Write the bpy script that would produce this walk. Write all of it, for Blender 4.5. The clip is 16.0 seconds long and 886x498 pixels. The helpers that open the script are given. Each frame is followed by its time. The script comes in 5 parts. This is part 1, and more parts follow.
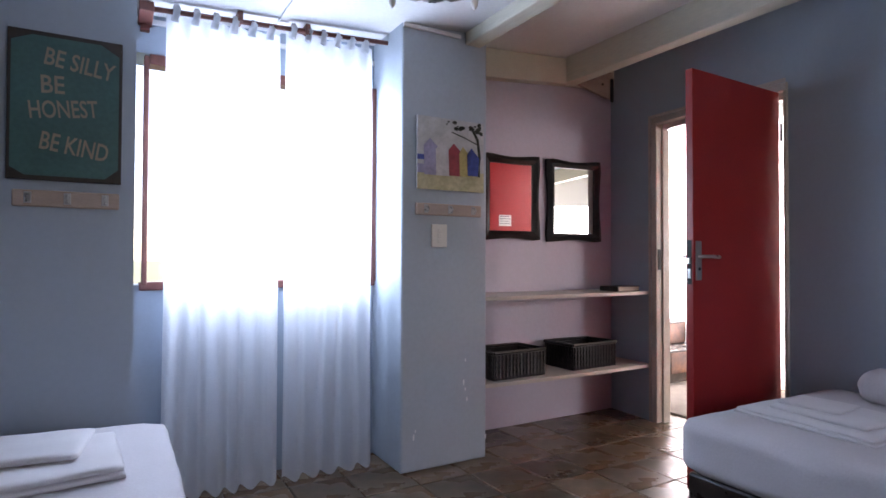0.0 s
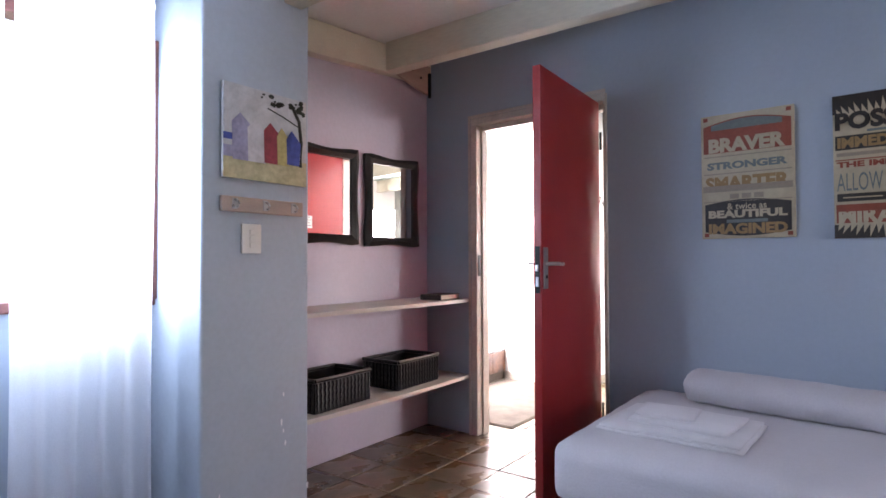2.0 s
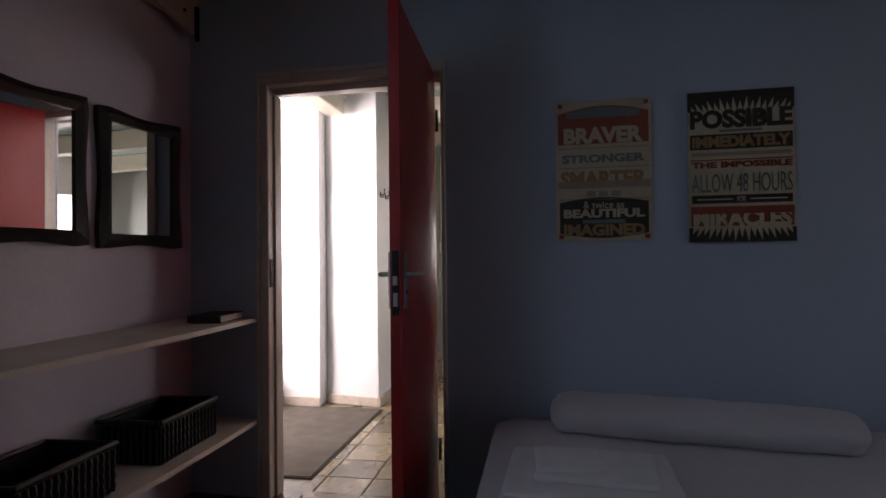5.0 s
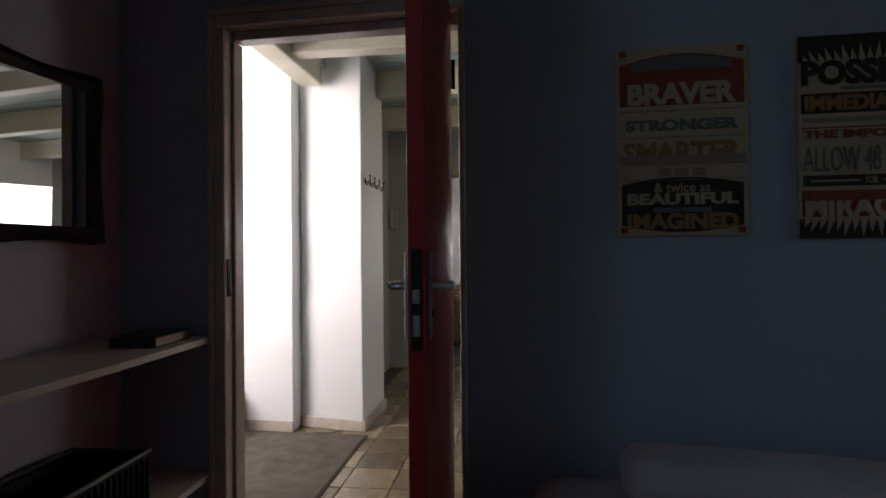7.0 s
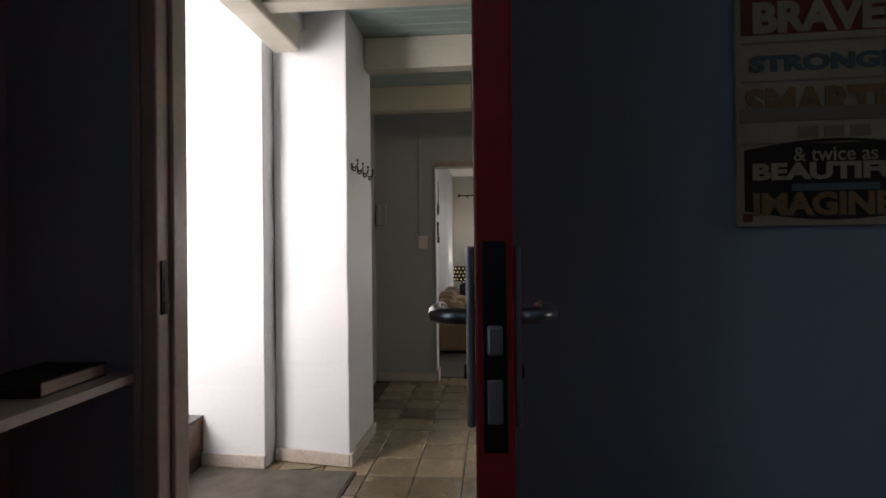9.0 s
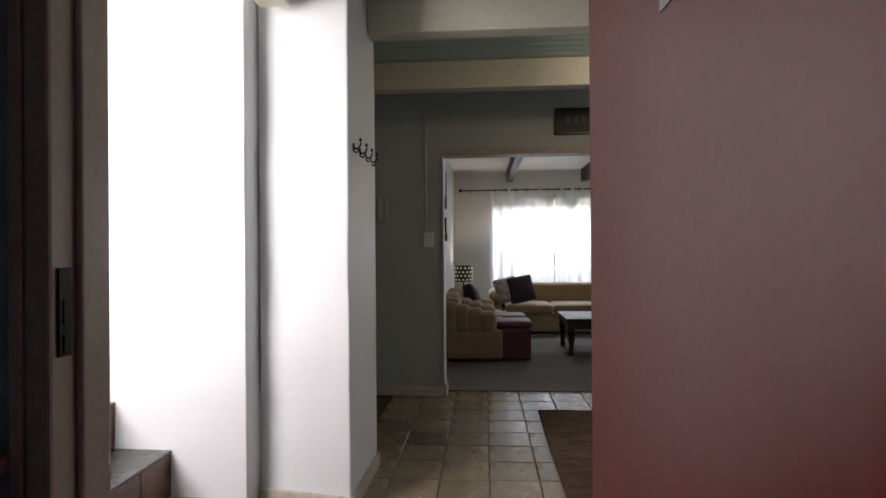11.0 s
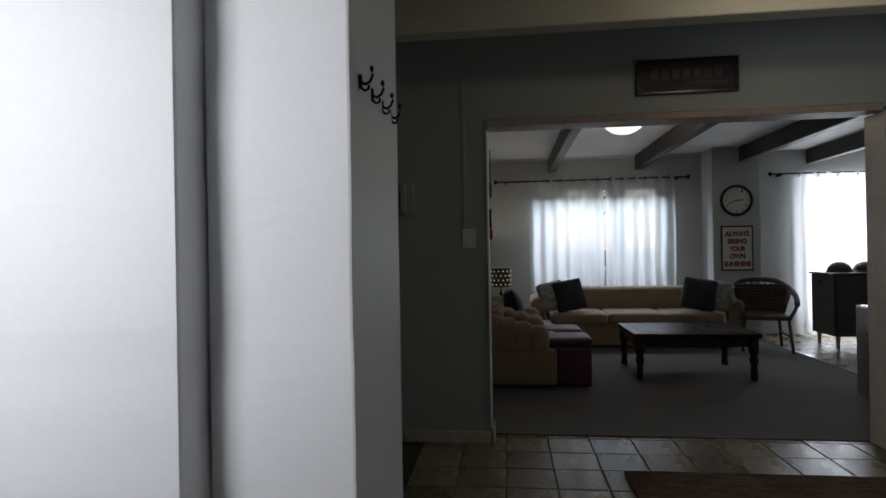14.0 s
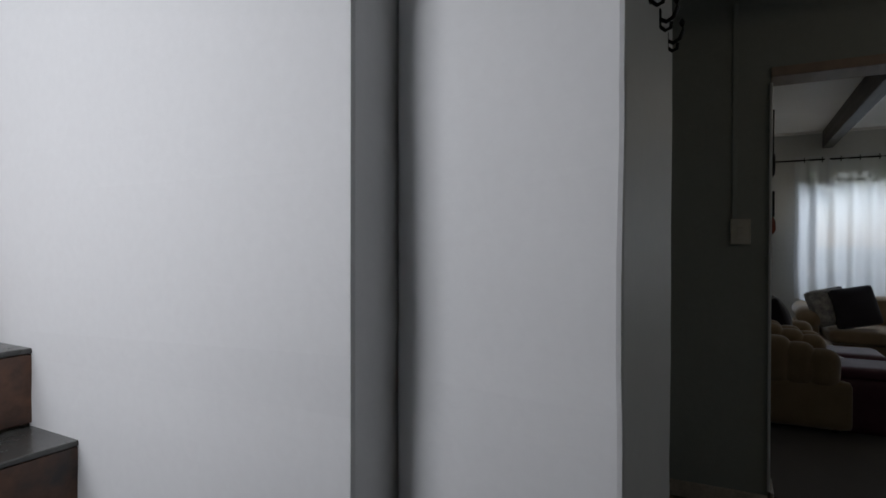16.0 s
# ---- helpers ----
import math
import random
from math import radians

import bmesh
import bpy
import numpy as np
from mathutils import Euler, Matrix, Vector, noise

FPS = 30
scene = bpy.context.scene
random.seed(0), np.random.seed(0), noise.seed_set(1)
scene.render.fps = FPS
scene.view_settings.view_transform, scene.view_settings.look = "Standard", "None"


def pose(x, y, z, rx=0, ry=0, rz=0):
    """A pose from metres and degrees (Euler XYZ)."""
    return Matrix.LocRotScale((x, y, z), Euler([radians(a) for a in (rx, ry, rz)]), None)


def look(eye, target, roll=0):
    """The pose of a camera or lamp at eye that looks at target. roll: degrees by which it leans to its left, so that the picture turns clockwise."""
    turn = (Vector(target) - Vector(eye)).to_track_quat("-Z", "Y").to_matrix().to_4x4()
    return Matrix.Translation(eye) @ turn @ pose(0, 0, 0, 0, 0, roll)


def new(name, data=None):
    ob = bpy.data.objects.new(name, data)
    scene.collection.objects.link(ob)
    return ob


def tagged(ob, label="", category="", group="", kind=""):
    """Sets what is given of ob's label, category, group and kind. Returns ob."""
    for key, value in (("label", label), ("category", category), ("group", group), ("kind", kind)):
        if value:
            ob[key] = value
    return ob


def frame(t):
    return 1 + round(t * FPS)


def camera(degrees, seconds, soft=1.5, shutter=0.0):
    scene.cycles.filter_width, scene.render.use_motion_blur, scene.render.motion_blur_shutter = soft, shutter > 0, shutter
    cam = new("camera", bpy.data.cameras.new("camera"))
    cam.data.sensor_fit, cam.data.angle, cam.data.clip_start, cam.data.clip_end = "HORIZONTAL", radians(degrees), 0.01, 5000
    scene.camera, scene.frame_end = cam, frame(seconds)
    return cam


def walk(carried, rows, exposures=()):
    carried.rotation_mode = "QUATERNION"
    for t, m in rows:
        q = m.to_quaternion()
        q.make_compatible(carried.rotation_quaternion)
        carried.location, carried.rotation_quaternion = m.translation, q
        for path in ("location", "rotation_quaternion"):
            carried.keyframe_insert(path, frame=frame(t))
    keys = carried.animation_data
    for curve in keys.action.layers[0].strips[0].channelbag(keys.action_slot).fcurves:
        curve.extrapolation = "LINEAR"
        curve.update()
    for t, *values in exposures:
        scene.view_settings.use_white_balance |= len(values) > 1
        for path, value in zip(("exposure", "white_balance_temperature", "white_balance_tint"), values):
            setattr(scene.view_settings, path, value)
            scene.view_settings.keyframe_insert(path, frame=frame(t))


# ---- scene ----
cam = camera(76.1, 16.0, soft=1.6)
PATH = [
    (0, (0.733, 0.593, 1.118), (1.729, 2.327, 1.154), 0.2),
    (0.5, (0.742, 0.703, 1.108), (1.917, 2.32, 1.153), 0.0),
    (1, (0.773, 0.852, 1.122), (2.107, 2.342, 1.166), -0.2),
    (1.5, (0.808, 0.997, 1.128), (2.274, 2.356, 1.173), -0.2),
    (2, (0.804, 1.182, 1.143), (2.409, 2.374, 1.19), -0.2),
    (2.5, (0.82, 1.351, 1.14), (2.564, 2.329, 1.186), -0.3),
    (3, (0.911, 1.484, 1.142), (2.734, 2.304, 1.187), -0.5),
    (3.5, (1.002, 1.586, 1.154), (2.882, 2.268, 1.196), -0.6),
    (4, (1.09, 1.696, 1.162), (3.012, 2.247, 1.21), -0.6),
    (4.5, (1.178, 1.804, 1.208), (3.131, 2.231, 1.22), -0.7),
    (4.7, (1.23, 1.843, 1.192), (3.193, 2.228, 1.212), -0.7),
    (6.8, (1.898, 2.176, 1.203), (3.884, 2.413, 1.223), -0.4),
    (7, (1.955, 2.175, 1.207), (3.94, 2.418, 1.22), -0.5),
    (7.5, (2.127, 2.234, 1.208), (4.114, 2.465, 1.226), -0.5),
    (8, (2.298, 2.26, 1.206), (4.286, 2.479, 1.219), -0.6),
    (8.5, (2.421, 2.302, 1.204), (4.41, 2.508, 1.216), -0.7),
    (9, (2.557, 2.378, 1.204), (4.55, 2.55, 1.216), -0.6),
    (9.2, (2.602, 2.384, 1.204), (4.595, 2.554, 1.213), -0.8),
    (11.3, (3.227, 2.587, 1.218), (5.222, 2.724, 1.222), -0.5),
    (11.5, (3.303, 2.593, 1.226), (5.298, 2.732, 1.229), -1.0),
    (12, (3.478, 2.624, 1.22), (5.473, 2.766, 1.223), -1.0),
    (12.5, (3.703, 2.645, 1.23), (5.698, 2.788, 1.232), -0.9),
    (13, (3.852, 2.667, 1.217), (5.846, 2.822, 1.221), -0.9),
    (13.5, (4.058, 2.729, 1.238), (6.05, 2.904, 1.241), -0.9),
    (14, (4.223, 2.779, 1.228), (6.21, 3.005, 1.233), -1.0),
    (14.5, (4.411, 2.804, 1.239), (6.379, 3.163, 1.245), -0.9),
    (15, (4.556, 2.842, 1.23), (6.475, 3.404, 1.234), -0.9),
    (15.5, (4.699, 2.936, 1.237), (6.558, 3.674, 1.247), -1.3),
    (16, (4.811, 3.04, 1.241), (6.587, 3.958, 1.222), 0.1),
]
EXPOSE = [(0, 3.15, 7200, 29), (1.0, 3.6, 7250, 29), (2.0, 3.75, 7300, 29), (3.0, 3.25, 7400, 29), (3.5, 2.6, 7600, 32), (4.5, 1.6, 7650, 30), (7.0, 0.4, 7350, 21), (9.0, 0.35, 7200, 20),
          (11.5, 0.3, 6900, 17), (12.5, -0.22, 6650, 14), (13.5, -0.6, 6500, 13), (14.5, -0.97, 6450, 13), (16.0, -1.5, 6450, 13)]
walk(cam, [(t, look(eye, target, roll)) for t, eye, target, roll in PATH], EXPOSE)

# ---- world, sun and window light ----
world = bpy.data.worlds.new("sky")
scene.world = world
world.use_nodes = True
wn = world.node_tree
sky = wn.nodes.new("ShaderNodeTexSky")
sky.sky_type, sky.sun_disc = "NISHITA", False
sky.sun_elevation, sky.sun_rotation = radians(45), radians(97)
wn.nodes["Background"].inputs[1].default_value = 0.12
wn.links.new(sky.outputs[0], wn.nodes["Background"].inputs[0])
sun = new("sun", bpy.data.lights.new("sun", "SUN"))
sun.data.energy, sun.data.angle, sun.data.color = 5.0, radians(0.5), (1.0, 0.95, 0.88)
sun.matrix_world = look((40, -5, 40), (0, 0, 0))


def window_light(name, eye, target, w, h, watts, color):
    lamp = new(name, bpy.data.lights.new(name, "AREA"))
    lamp.data.shape, lamp.data.size, lamp.data.size_y = "RECTANGLE", w, h
    lamp.data.energy, lamp.data.color = watts, color
    lamp.matrix_world = look(eye, target)
    return lamp


def bulb(name, at, watts, radius=0.05, color=(1.0, 0.85, 0.62)):
    lamp = new(name, bpy.data.lights.new(name, "POINT"))
    lamp.data.energy, lamp.data.shadow_soft_size, lamp.data.color = watts, radius, color
    lamp.location = at
    return lamp


DAY = (0.86, 0.93, 1.0)
window_light("bedroom_daylight", (1.42, 3.588, 1.52), (1.42, 1.0, 1.5), 1.1, 1.02, 8.5, (0.52, 0.75, 1.0))
# weak fill added at an unseen south opening, to brighten the nook
window_light("bedroom_south_fill", (2.5, -1.78, 1.5), (2.3, 3, 1.3), 1.1, 1.1, 1.2, (1.0, 0.95, 0.93))
window_light("stair_daylight", (4.0, 4.85, 1.7), (9, 4.3, 1.15), 1.3, 1.7, 88, (0.95, 0.97, 1.0))
window_light("lounge_daylight", (13.0, 1.5, 2.55), (12.0, 1.5, 0.95), 1.7, 0.6, 290, (0.78, 0.89, 1.0))
window_light("garden_door_daylight", (12.62, -1.7, 1.2), (0, -1.7, 1.0), 1.2, 1.9, 85, DAY)
window_light("hall_daylight", (6.85, -1.5, 1.5), (5.0, 4, 1.0), 1.1, 1.1, 9, DAY)
bulb("hall_bulb", (6.52, 1.345, 2.50), 6)
bulb("lounge_bulb", (10.25, 1.56, 2.43), 6)
bulb("table_lamp_bulb", (11.7, 2.87, 0.88), 8, 0.03)


# ---- materials ----
def mat(name, color, rough=0.6, vary=0.12, scale=3.0, fine=60.0, bump=0.15, metal=0.0, second=None, stretch=(1, 1, 1), island=0.0, sheen=0.0, depth=0.004, gloss_vary=0.1):
    m = bpy.data.materials.new(name)
    m.use_nodes = True
    t = m.node_tree
    n, l = t.nodes, t.links
    b = n["Principled BSDF"]
    b.inputs["Roughness"].default_value, b.inputs["Metallic"].default_value = rough, metal
    b.inputs["Sheen Weight"].default_value = sheen
    tc, mp = n.new("ShaderNodeTexCoord"), n.new("ShaderNodeMapping")
    mp.inputs["Scale"].default_value = stretch
    l.new(tc.outputs["Object"], mp.inputs[0])
    big, small = n.new("ShaderNodeTexNoise"), n.new("ShaderNodeTexNoise")
    for node, sc, det in ((big, scale, 5), (small, fine, 4)):
        node.inputs["Scale"].default_value, node.inputs["Detail"].default_value = sc, det
        l.new(mp.outputs[0], node.inputs["Vector"])
    ramp = n.new("ShaderNodeMapRange")
    ramp.inputs[1].default_value, ramp.inputs[2].default_value = 0.3, 0.7
    l.new(big.outputs[0], ramp.inputs[0])
    mix = n.new("ShaderNodeMix")
    mix.data_type = "RGBA"
    c2 = second or tuple(c * (1 - vary * 1.6) for c in color)
    mix.inputs[6].default_value, mix.inputs[7].default_value = (*color, 1), (*c2, 1)
    l.new(ramp.outputs[0], mix.inputs[0])
    out = mix.outputs[2]
    grain = n.new("ShaderNodeMix")
    grain.data_type, grain.blend_type = "RGBA", "MULTIPLY"
    gm = n.new("ShaderNodeMapRange")
    gm.inputs[1].default_value, gm.inputs[2].default_value, gm.inputs[3].default_value = 0.25, 0.75, 1 - vary * 1.5
    l.new(small.outputs[0], gm.inputs[0])
    grain.inputs[0].default_value = 1.0
    l.new(out, grain.inputs[6])
    l.new(gm.outputs[0], grain.inputs[7])
    out = grain.outputs[2]
    if island:
        oi, im, hs = n.new("ShaderNodeObjectInfo"), n.new("ShaderNodeMapRange"), n.new("ShaderNodeHueSaturation")
        im.inputs[3].default_value, im.inputs[4].default_value = 1 - island, 1 + island
        l.new(oi.outputs["Random"], im.inputs[0])
        l.new(im.outputs[0], hs.inputs["Value"])
        l.new(out, hs.inputs["Color"])
        out = hs.outputs[0]
    l.new(out, b.inputs["Base Color"])
    rr = n.new("ShaderNodeMapRange")
    rr.inputs[3].default_value, rr.inputs[4].default_value = max(0.03, rough - gloss_vary), min(1, rough + gloss_vary)
    l.new(big.outputs[0], rr.inputs[0])
    l.new(rr.outputs[0], b.inputs["Roughness"])
    if bump:
        add = n.new("ShaderNodeMath")
        add.operation = "MULTIPLY_ADD"
        add.inputs[1].default_value = 0.35
        l.new(small.outputs[0], add.inputs[0])
        l.new(big.outputs[0], add.inputs[2])
        bp = n.new("ShaderNodeBump")
        bp.inputs["Strength"].default_value, bp.inputs["Distance"].default_value = bump, depth
        l.new(add.outputs[0], bp.inputs["Height"])
        l.new(bp.outputs[0], b.inputs["Normal"])
    return m


def sheer(name, color, through_part, clear):
    m = bpy.data.materials.new(name)
    m.use_nodes = True
    n, l = m.node_tree.nodes, m.node_tree.links
    n.remove(n["Principled BSDF"])
    d, tr, cl = n.new("ShaderNodeBsdfDiffuse"), n.new("ShaderNodeBsdfTranslucent"), n.new("ShaderNodeBsdfTransparent")
    tc, nz, mr = n.new("ShaderNodeTexCoord"), n.new("ShaderNodeTexNoise"), n.new("ShaderNodeMapRange")
    nz.inputs["Scale"].default_value = 220
    mr.inputs[3].default_value, mr.inputs[4].default_value = 0.85, 1.0
    mixc = n.new("ShaderNodeMix")
    mixc.data_type, mixc.blend_type = "RGBA", "MULTIPLY"
    mixc.inputs[0].default_value, mixc.inputs[6].default_value = 1.0, (*color, 1)
    l.new(tc.outputs["Object"], nz.inputs["Vector"])
    l.new(nz.outputs[0], mr.inputs[0])
    l.new(mr.outputs[0], mixc.inputs[7])
    for s in (d, tr):
        l.new(mixc.outputs[2], s.inputs[0])
    a, b = n.new("ShaderNodeMixShader"), n.new("ShaderNodeMixShader")
    a.inputs[0].default_value, b.inputs[0].default_value = through_part, clear
    l.new(d.outputs[0], a.inputs[1])
    l.new(tr.outputs[0], a.inputs[2])
    l.new(a.outputs[0], b.inputs[1])
    l.new(cl.outputs[0], b.inputs[2])
    l.new(b.outputs[0], n["Material Output"].inputs[0])
    return m


def glow(name, color, strength):
    m = bpy.data.materials.new(name)
    m.use_nodes = True
    b = m.node_tree.nodes["Principled BSDF"]
    b.inputs["Base Color"].default_value = (0.9, 0.86, 0.78, 1)
    b.inputs["Emission Color"].default_value, b.inputs["Emission Strength"].default_value = (*color, 1), strength
    return m


def plain_bsdf(name, color, rough, metal=0.0, glass=0.0):
    m = bpy.data.materials.new(name)
    m.use_nodes = True
    b = m.node_tree.nodes["Principled BSDF"]
    b.inputs["Base Color"].default_value, b.inputs["Roughness"].default_value = (*color, 1), rough
    b.inputs["Metallic"].default_value, b.inputs["Transmission Weight"].default_value = metal, glass
    return m


BLUE = mat("blue_grey_wall_paint", (0.35, 0.42, 0.50), 0.5, 0.03, 1.6, 45, 0.22, depth=0.008)
# wall blue raised in tone: the pillar's stronger light is put into its colour
BLUE_LIT = mat("blue_paint_lit_tone", (0.42, 0.48, 0.54), 0.55, 0.05, 2.2, 45, 0.28, depth=0.008)
LILAC = mat("pale_lilac_wall_paint", (0.56, 0.52, 0.60), 0.55, 0.05, 1.6, 45, 0.35, depth=0.008)
WHITE = mat("white_plaster", (0.76, 0.77, 0.78), 0.5, 0.02, 1.3, 40, 0.22, depth=0.008)
GREY = mat("grey_green_wall_paint", (0.40, 0.42, 0.40), 0.55, 0.05, 1.5, 45, 0.3, depth=0.006)
LOUNGE = mat("pale_grey_wall_paint", (0.56, 0.57, 0.56), 0.6, 0.05, 1.5, 45, 0.2)
CEIL = mat("white_ceiling_paint", (0.80, 0.79, 0.78), 0.6, 0.05, 2.0, 50, 0.15)
BEAM = mat("cream_painted_timber", (0.70, 0.66, 0.54), 0.45, 0.08, 2.0, 30, 0.3, stretch=(3, 0.5, 3))
BOARDS = mat("grey_green_ceiling_boards", (0.40, 0.52, 0.50), 0.5, 0.07, 2.0, 40, 0.2)
CREAM = mat("cream_gloss_paint", (0.62, 0.55, 0.48), 0.35, 0.12, 6.0, 60, 0.2)
SKIRT = mat("scuffed_cream_skirting", (0.66, 0.58, 0.50), 0.45, 0.18, 7.0, 60, 0.3)
RED = mat("red_gloss_door_paint", (0.40, 0.029, 0.027), 0.32, 0.10, 2.5, 70, 0.12)
RED.node_tree.nodes["Principled BSDF"].inputs["Specular IOR Level"].default_value = 0.35
SLATE = mat("brown_slate_tile", (0.21, 0.125, 0.07), 0.30, 0.22, 5.0, 30, 0.3, gloss_vary=0.25, second=(0.09, 0.07, 0.05), island=0.4, depth=0.004)
SLATE_H = mat("ochre_slate_tile", (0.35, 0.27, 0.165), 0.30, 0.22, 5.0, 30, 0.3, gloss_vary=0.25, second=(0.17, 0.145, 0.10), island=0.4, depth=0.004)
GROUT = mat("dark_grout", (0.11, 0.09, 0.07), 0.95, 0.2, 10, 80, 0.3)
TREAD = mat("dark_slate_tread", (0.10, 0.10, 0.095), 0.25, 0.2, 6, 40, 0.4)
RISER = mat("rusty_slate_riser", (0.30, 0.125, 0.06), 0.35, 0.3, 7, 40, 0.4, second=(0.05, 0.035, 0.03), island=0.2)
CARPET = mat("brown_grey_carpet", (0.100, 0.083, 0.071), 0.95, 0.15, 2.0, 260, 0.8, sheen=0.2)
MAT = mat("grey_brown_doormat", (0.17, 0.145, 0.12), 0.95, 0.25, 8, 220, 0.9)
RUG = mat("brown_jute_rug", (0.20, 0.125, 0.08), 0.95, 0.35, 30, 150, 1.0, stretch=(1, 0.25, 1))
LINEN = mat("white_bed_linen", (0.54, 0.51, 0.53), 0.85, 0.05, 3.0, 120, 0.35, sheen=0.2, depth=0.01)
TOWEL = mat("white_towel", (0.66, 0.63, 0.64), 0.95, 0.06, 6, 260, 0.8, sheen=0.3)
DARK = mat("dark_stained_wood", (0.030, 0.018, 0.015), 0.30, 0.3, 4, 50, 0.2, stretch=(1, 6, 6))
WICKER_B = mat("black_wicker", (0.016, 0.014, 0.015), 0.45, 0.3, 20, 120, 0.3)
WICKER = mat("dark_rattan", (0.12, 0.088, 0.066), 0.55, 0.3, 15, 90, 0.4)
REDWOOD = mat("red_brown_timber", (0.20, 0.06, 0.045), 0.45, 0.2, 5, 60, 0.2)
PINE = mat("pale_pink_pine", (0.50, 0.38, 0.31), 0.5, 0.12, 4, 60, 0.2, stretch=(1, 5, 5))
SHELF = mat("cream_shelf_board", (0.66, 0.60, 0.54), 0.4, 0.08, 4, 60, 0.15)
FRAMEB = mat("black_carved_frame", (0.020, 0.016, 0.015), 0.35, 0.25, 18, 70, 0.5)
STEEL = mat("brushed_steel", (0.55, 0.54, 0.53), 0.30, 0.08, 10, 150, 0.05, metal=1.0)
IRON = mat("black_iron", (0.02, 0.02, 0.02), 0.45, 0.2, 20, 100, 0.1, metal=0.6)
PLASTIC = mat("ivory_plastic", (0.74, 0.70, 0.63), 0.35, 0.03, 10, 100, 0.02)
TAN = mat("tan_velvet_upholstery", (0.34, 0.24, 0.14), 0.9, 0.12, 5, 180, 0.4, sheen=0.5)
PLUM = mat("plum_leather", (0.115, 0.030, 0.055), 0.5, 0.15, 6, 90, 0.3)
NAVY = mat("dark_violet_velvet", (0.025, 0.020, 0.032), 0.9, 0.15, 5, 180, 0.3, sheen=0.3)
PRINT = mat("pale_floral_cotton", (0.60, 0.58, 0.55), 0.9, 0.3, 22, 120, 0.3, second=(0.25, 0.25, 0.26))
BEAMD = mat("dark_brown_beam", (0.040, 0.026, 0.022), 0.5, 0.3, 4, 50, 0.4, stretch=(0.5, 5, 5))
MIRROR = plain_bsdf("mirror_glass", (0.9, 0.91, 0.9), 0.015, 1.0)
GLASS = plain_bsdf("window_glass", (1, 1, 1), 0.0, 0.0, 1.0)
SHEER = sheer("white_voile", (0.90, 0.91, 0.94), 0.62, 0.10)
SHEER2 = sheer("white_voile_lounge", (0.84, 0.86, 0.88), 0.60, 0.3)
LAMPGLASS = glow("lit_opal_glass", (1.0, 0.90, 0.66), 1.3)
LAMPGLASS2 = glow("lit_opal_glass_lounge", (1.0, 0.95, 0.82), 2.2)
SHADELIT = glow("lit_lamp_shade_lining", (1.0, 0.82, 0.45), 0.7)
CREAMP = mat("aged_cream_print", (0.50, 0.42, 0.29), 0.5, 0.10, 5, 50, 0.05)
REDP = mat("brick_red_print", (0.30, 0.060, 0.030), 0.5, 0.15, 8, 60, 0.05)
BLKP = mat("sooty_black_print", (0.030, 0.024, 0.020), 0.5, 0.2, 8, 60, 0.05)
OCHRE = mat("ochre_print", (0.35, 0.21, 0.08), 0.5, 0.15, 8, 60, 0.05)
SLATEP = mat("slate_blue_print", (0.15, 0.19, 0.19), 0.5, 0.15, 8, 60, 0.05)
TEAL = mat("teal_print", (0.045, 0.14, 0.135), 0.5, 0.15, 4, 60, 0.05)
TAUPE = mat("taupe_print", (0.30, 0.25, 0.19), 0.5, 0.1, 8, 60, 0.05)
SKYP = mat("painted_pale_sky", (0.60, 0.60, 0.60), 0.7, 0.15, 12, 50, 0.2)
SANDP = mat("painted_sand", (0.62, 0.56, 0.33), 0.7, 0.2, 14, 50, 0.2)
LAVP = mat("painted_lavender", (0.42, 0.40, 0.58), 0.7, 0.2, 14, 50, 0.2)
PWHITE = mat("painted_white_hut", (0.66, 0.64, 0.66), 0.7, 0.15, 14, 50, 0.2)
CRIMSON = mat("painted_crimson", (0.42, 0.05, 0.07), 0.7, 0.25, 14, 50, 0.2)
YELP = mat("painted_yellow", (0.62, 0.52, 0.20), 0.7, 0.2, 14, 50, 0.2)
BLUEP = mat("painted_blue", (0.06, 0.10, 0.42), 0.7, 0.25, 14, 50, 0.2)
LEAFP = mat("painted_dark_leaves", (0.05, 0.055, 0.035), 0.7, 0.3, 14, 50, 0.2)
FADED = mat("faded_sign_paint", (0.11, 0.09, 0.085), 0.6, 0.2, 8, 60, 0.1)
PAPER = mat("page_paper", (0.62, 0.52, 0.42), 0.8, 0.15, 4, 200, 0.2, stretch=(1, 1, 30))
CLOCKF = mat("clock_dial_white", (0.74, 0.73, 0.70), 0.5, 0.03, 8, 60, 0.0)
BARK = mat("bark", (0.10, 0.07, 0.05), 0.9, 0.3, 8, 50, 0.8)
LEAF = mat("tree_leaves", (0.06, 0.11, 0.03), 0.6, 0.3, 3, 40, 0.1)
GRASS = mat("lawn", (0.07, 0.10, 0.035), 0.95, 0.3, 1.5, 60, 0.6)
OUTER = mat("cream_outer_render", (0.60, 0.56, 0.50), 0.8, 0.1, 1.5, 40, 0.3)


# ---- mesh helpers ----
def box(bm, x0, x1, y0, y1, z0, z1, bevel=0.0, seg=2, m=None):
    ret = bmesh.ops.create_cube(bm, size=1.0)
    t = Matrix.Translation(((x0 + x1) / 2, (y0 + y1) / 2, (z0 + z1) / 2)) @ Matrix.Diagonal((x1 - x0, y1 - y0, z1 - z0, 1))
    bmesh.ops.transform(bm, matrix=(m @ t) if m else t, verts=ret["verts"])
    if bevel:
        edges = list({e for v in ret["verts"] for e in v.link_edges})
        bmesh.ops.bevel(bm, geom=edges, offset=bevel, segments=seg, affect="EDGES", profile=0.5)
    return bm


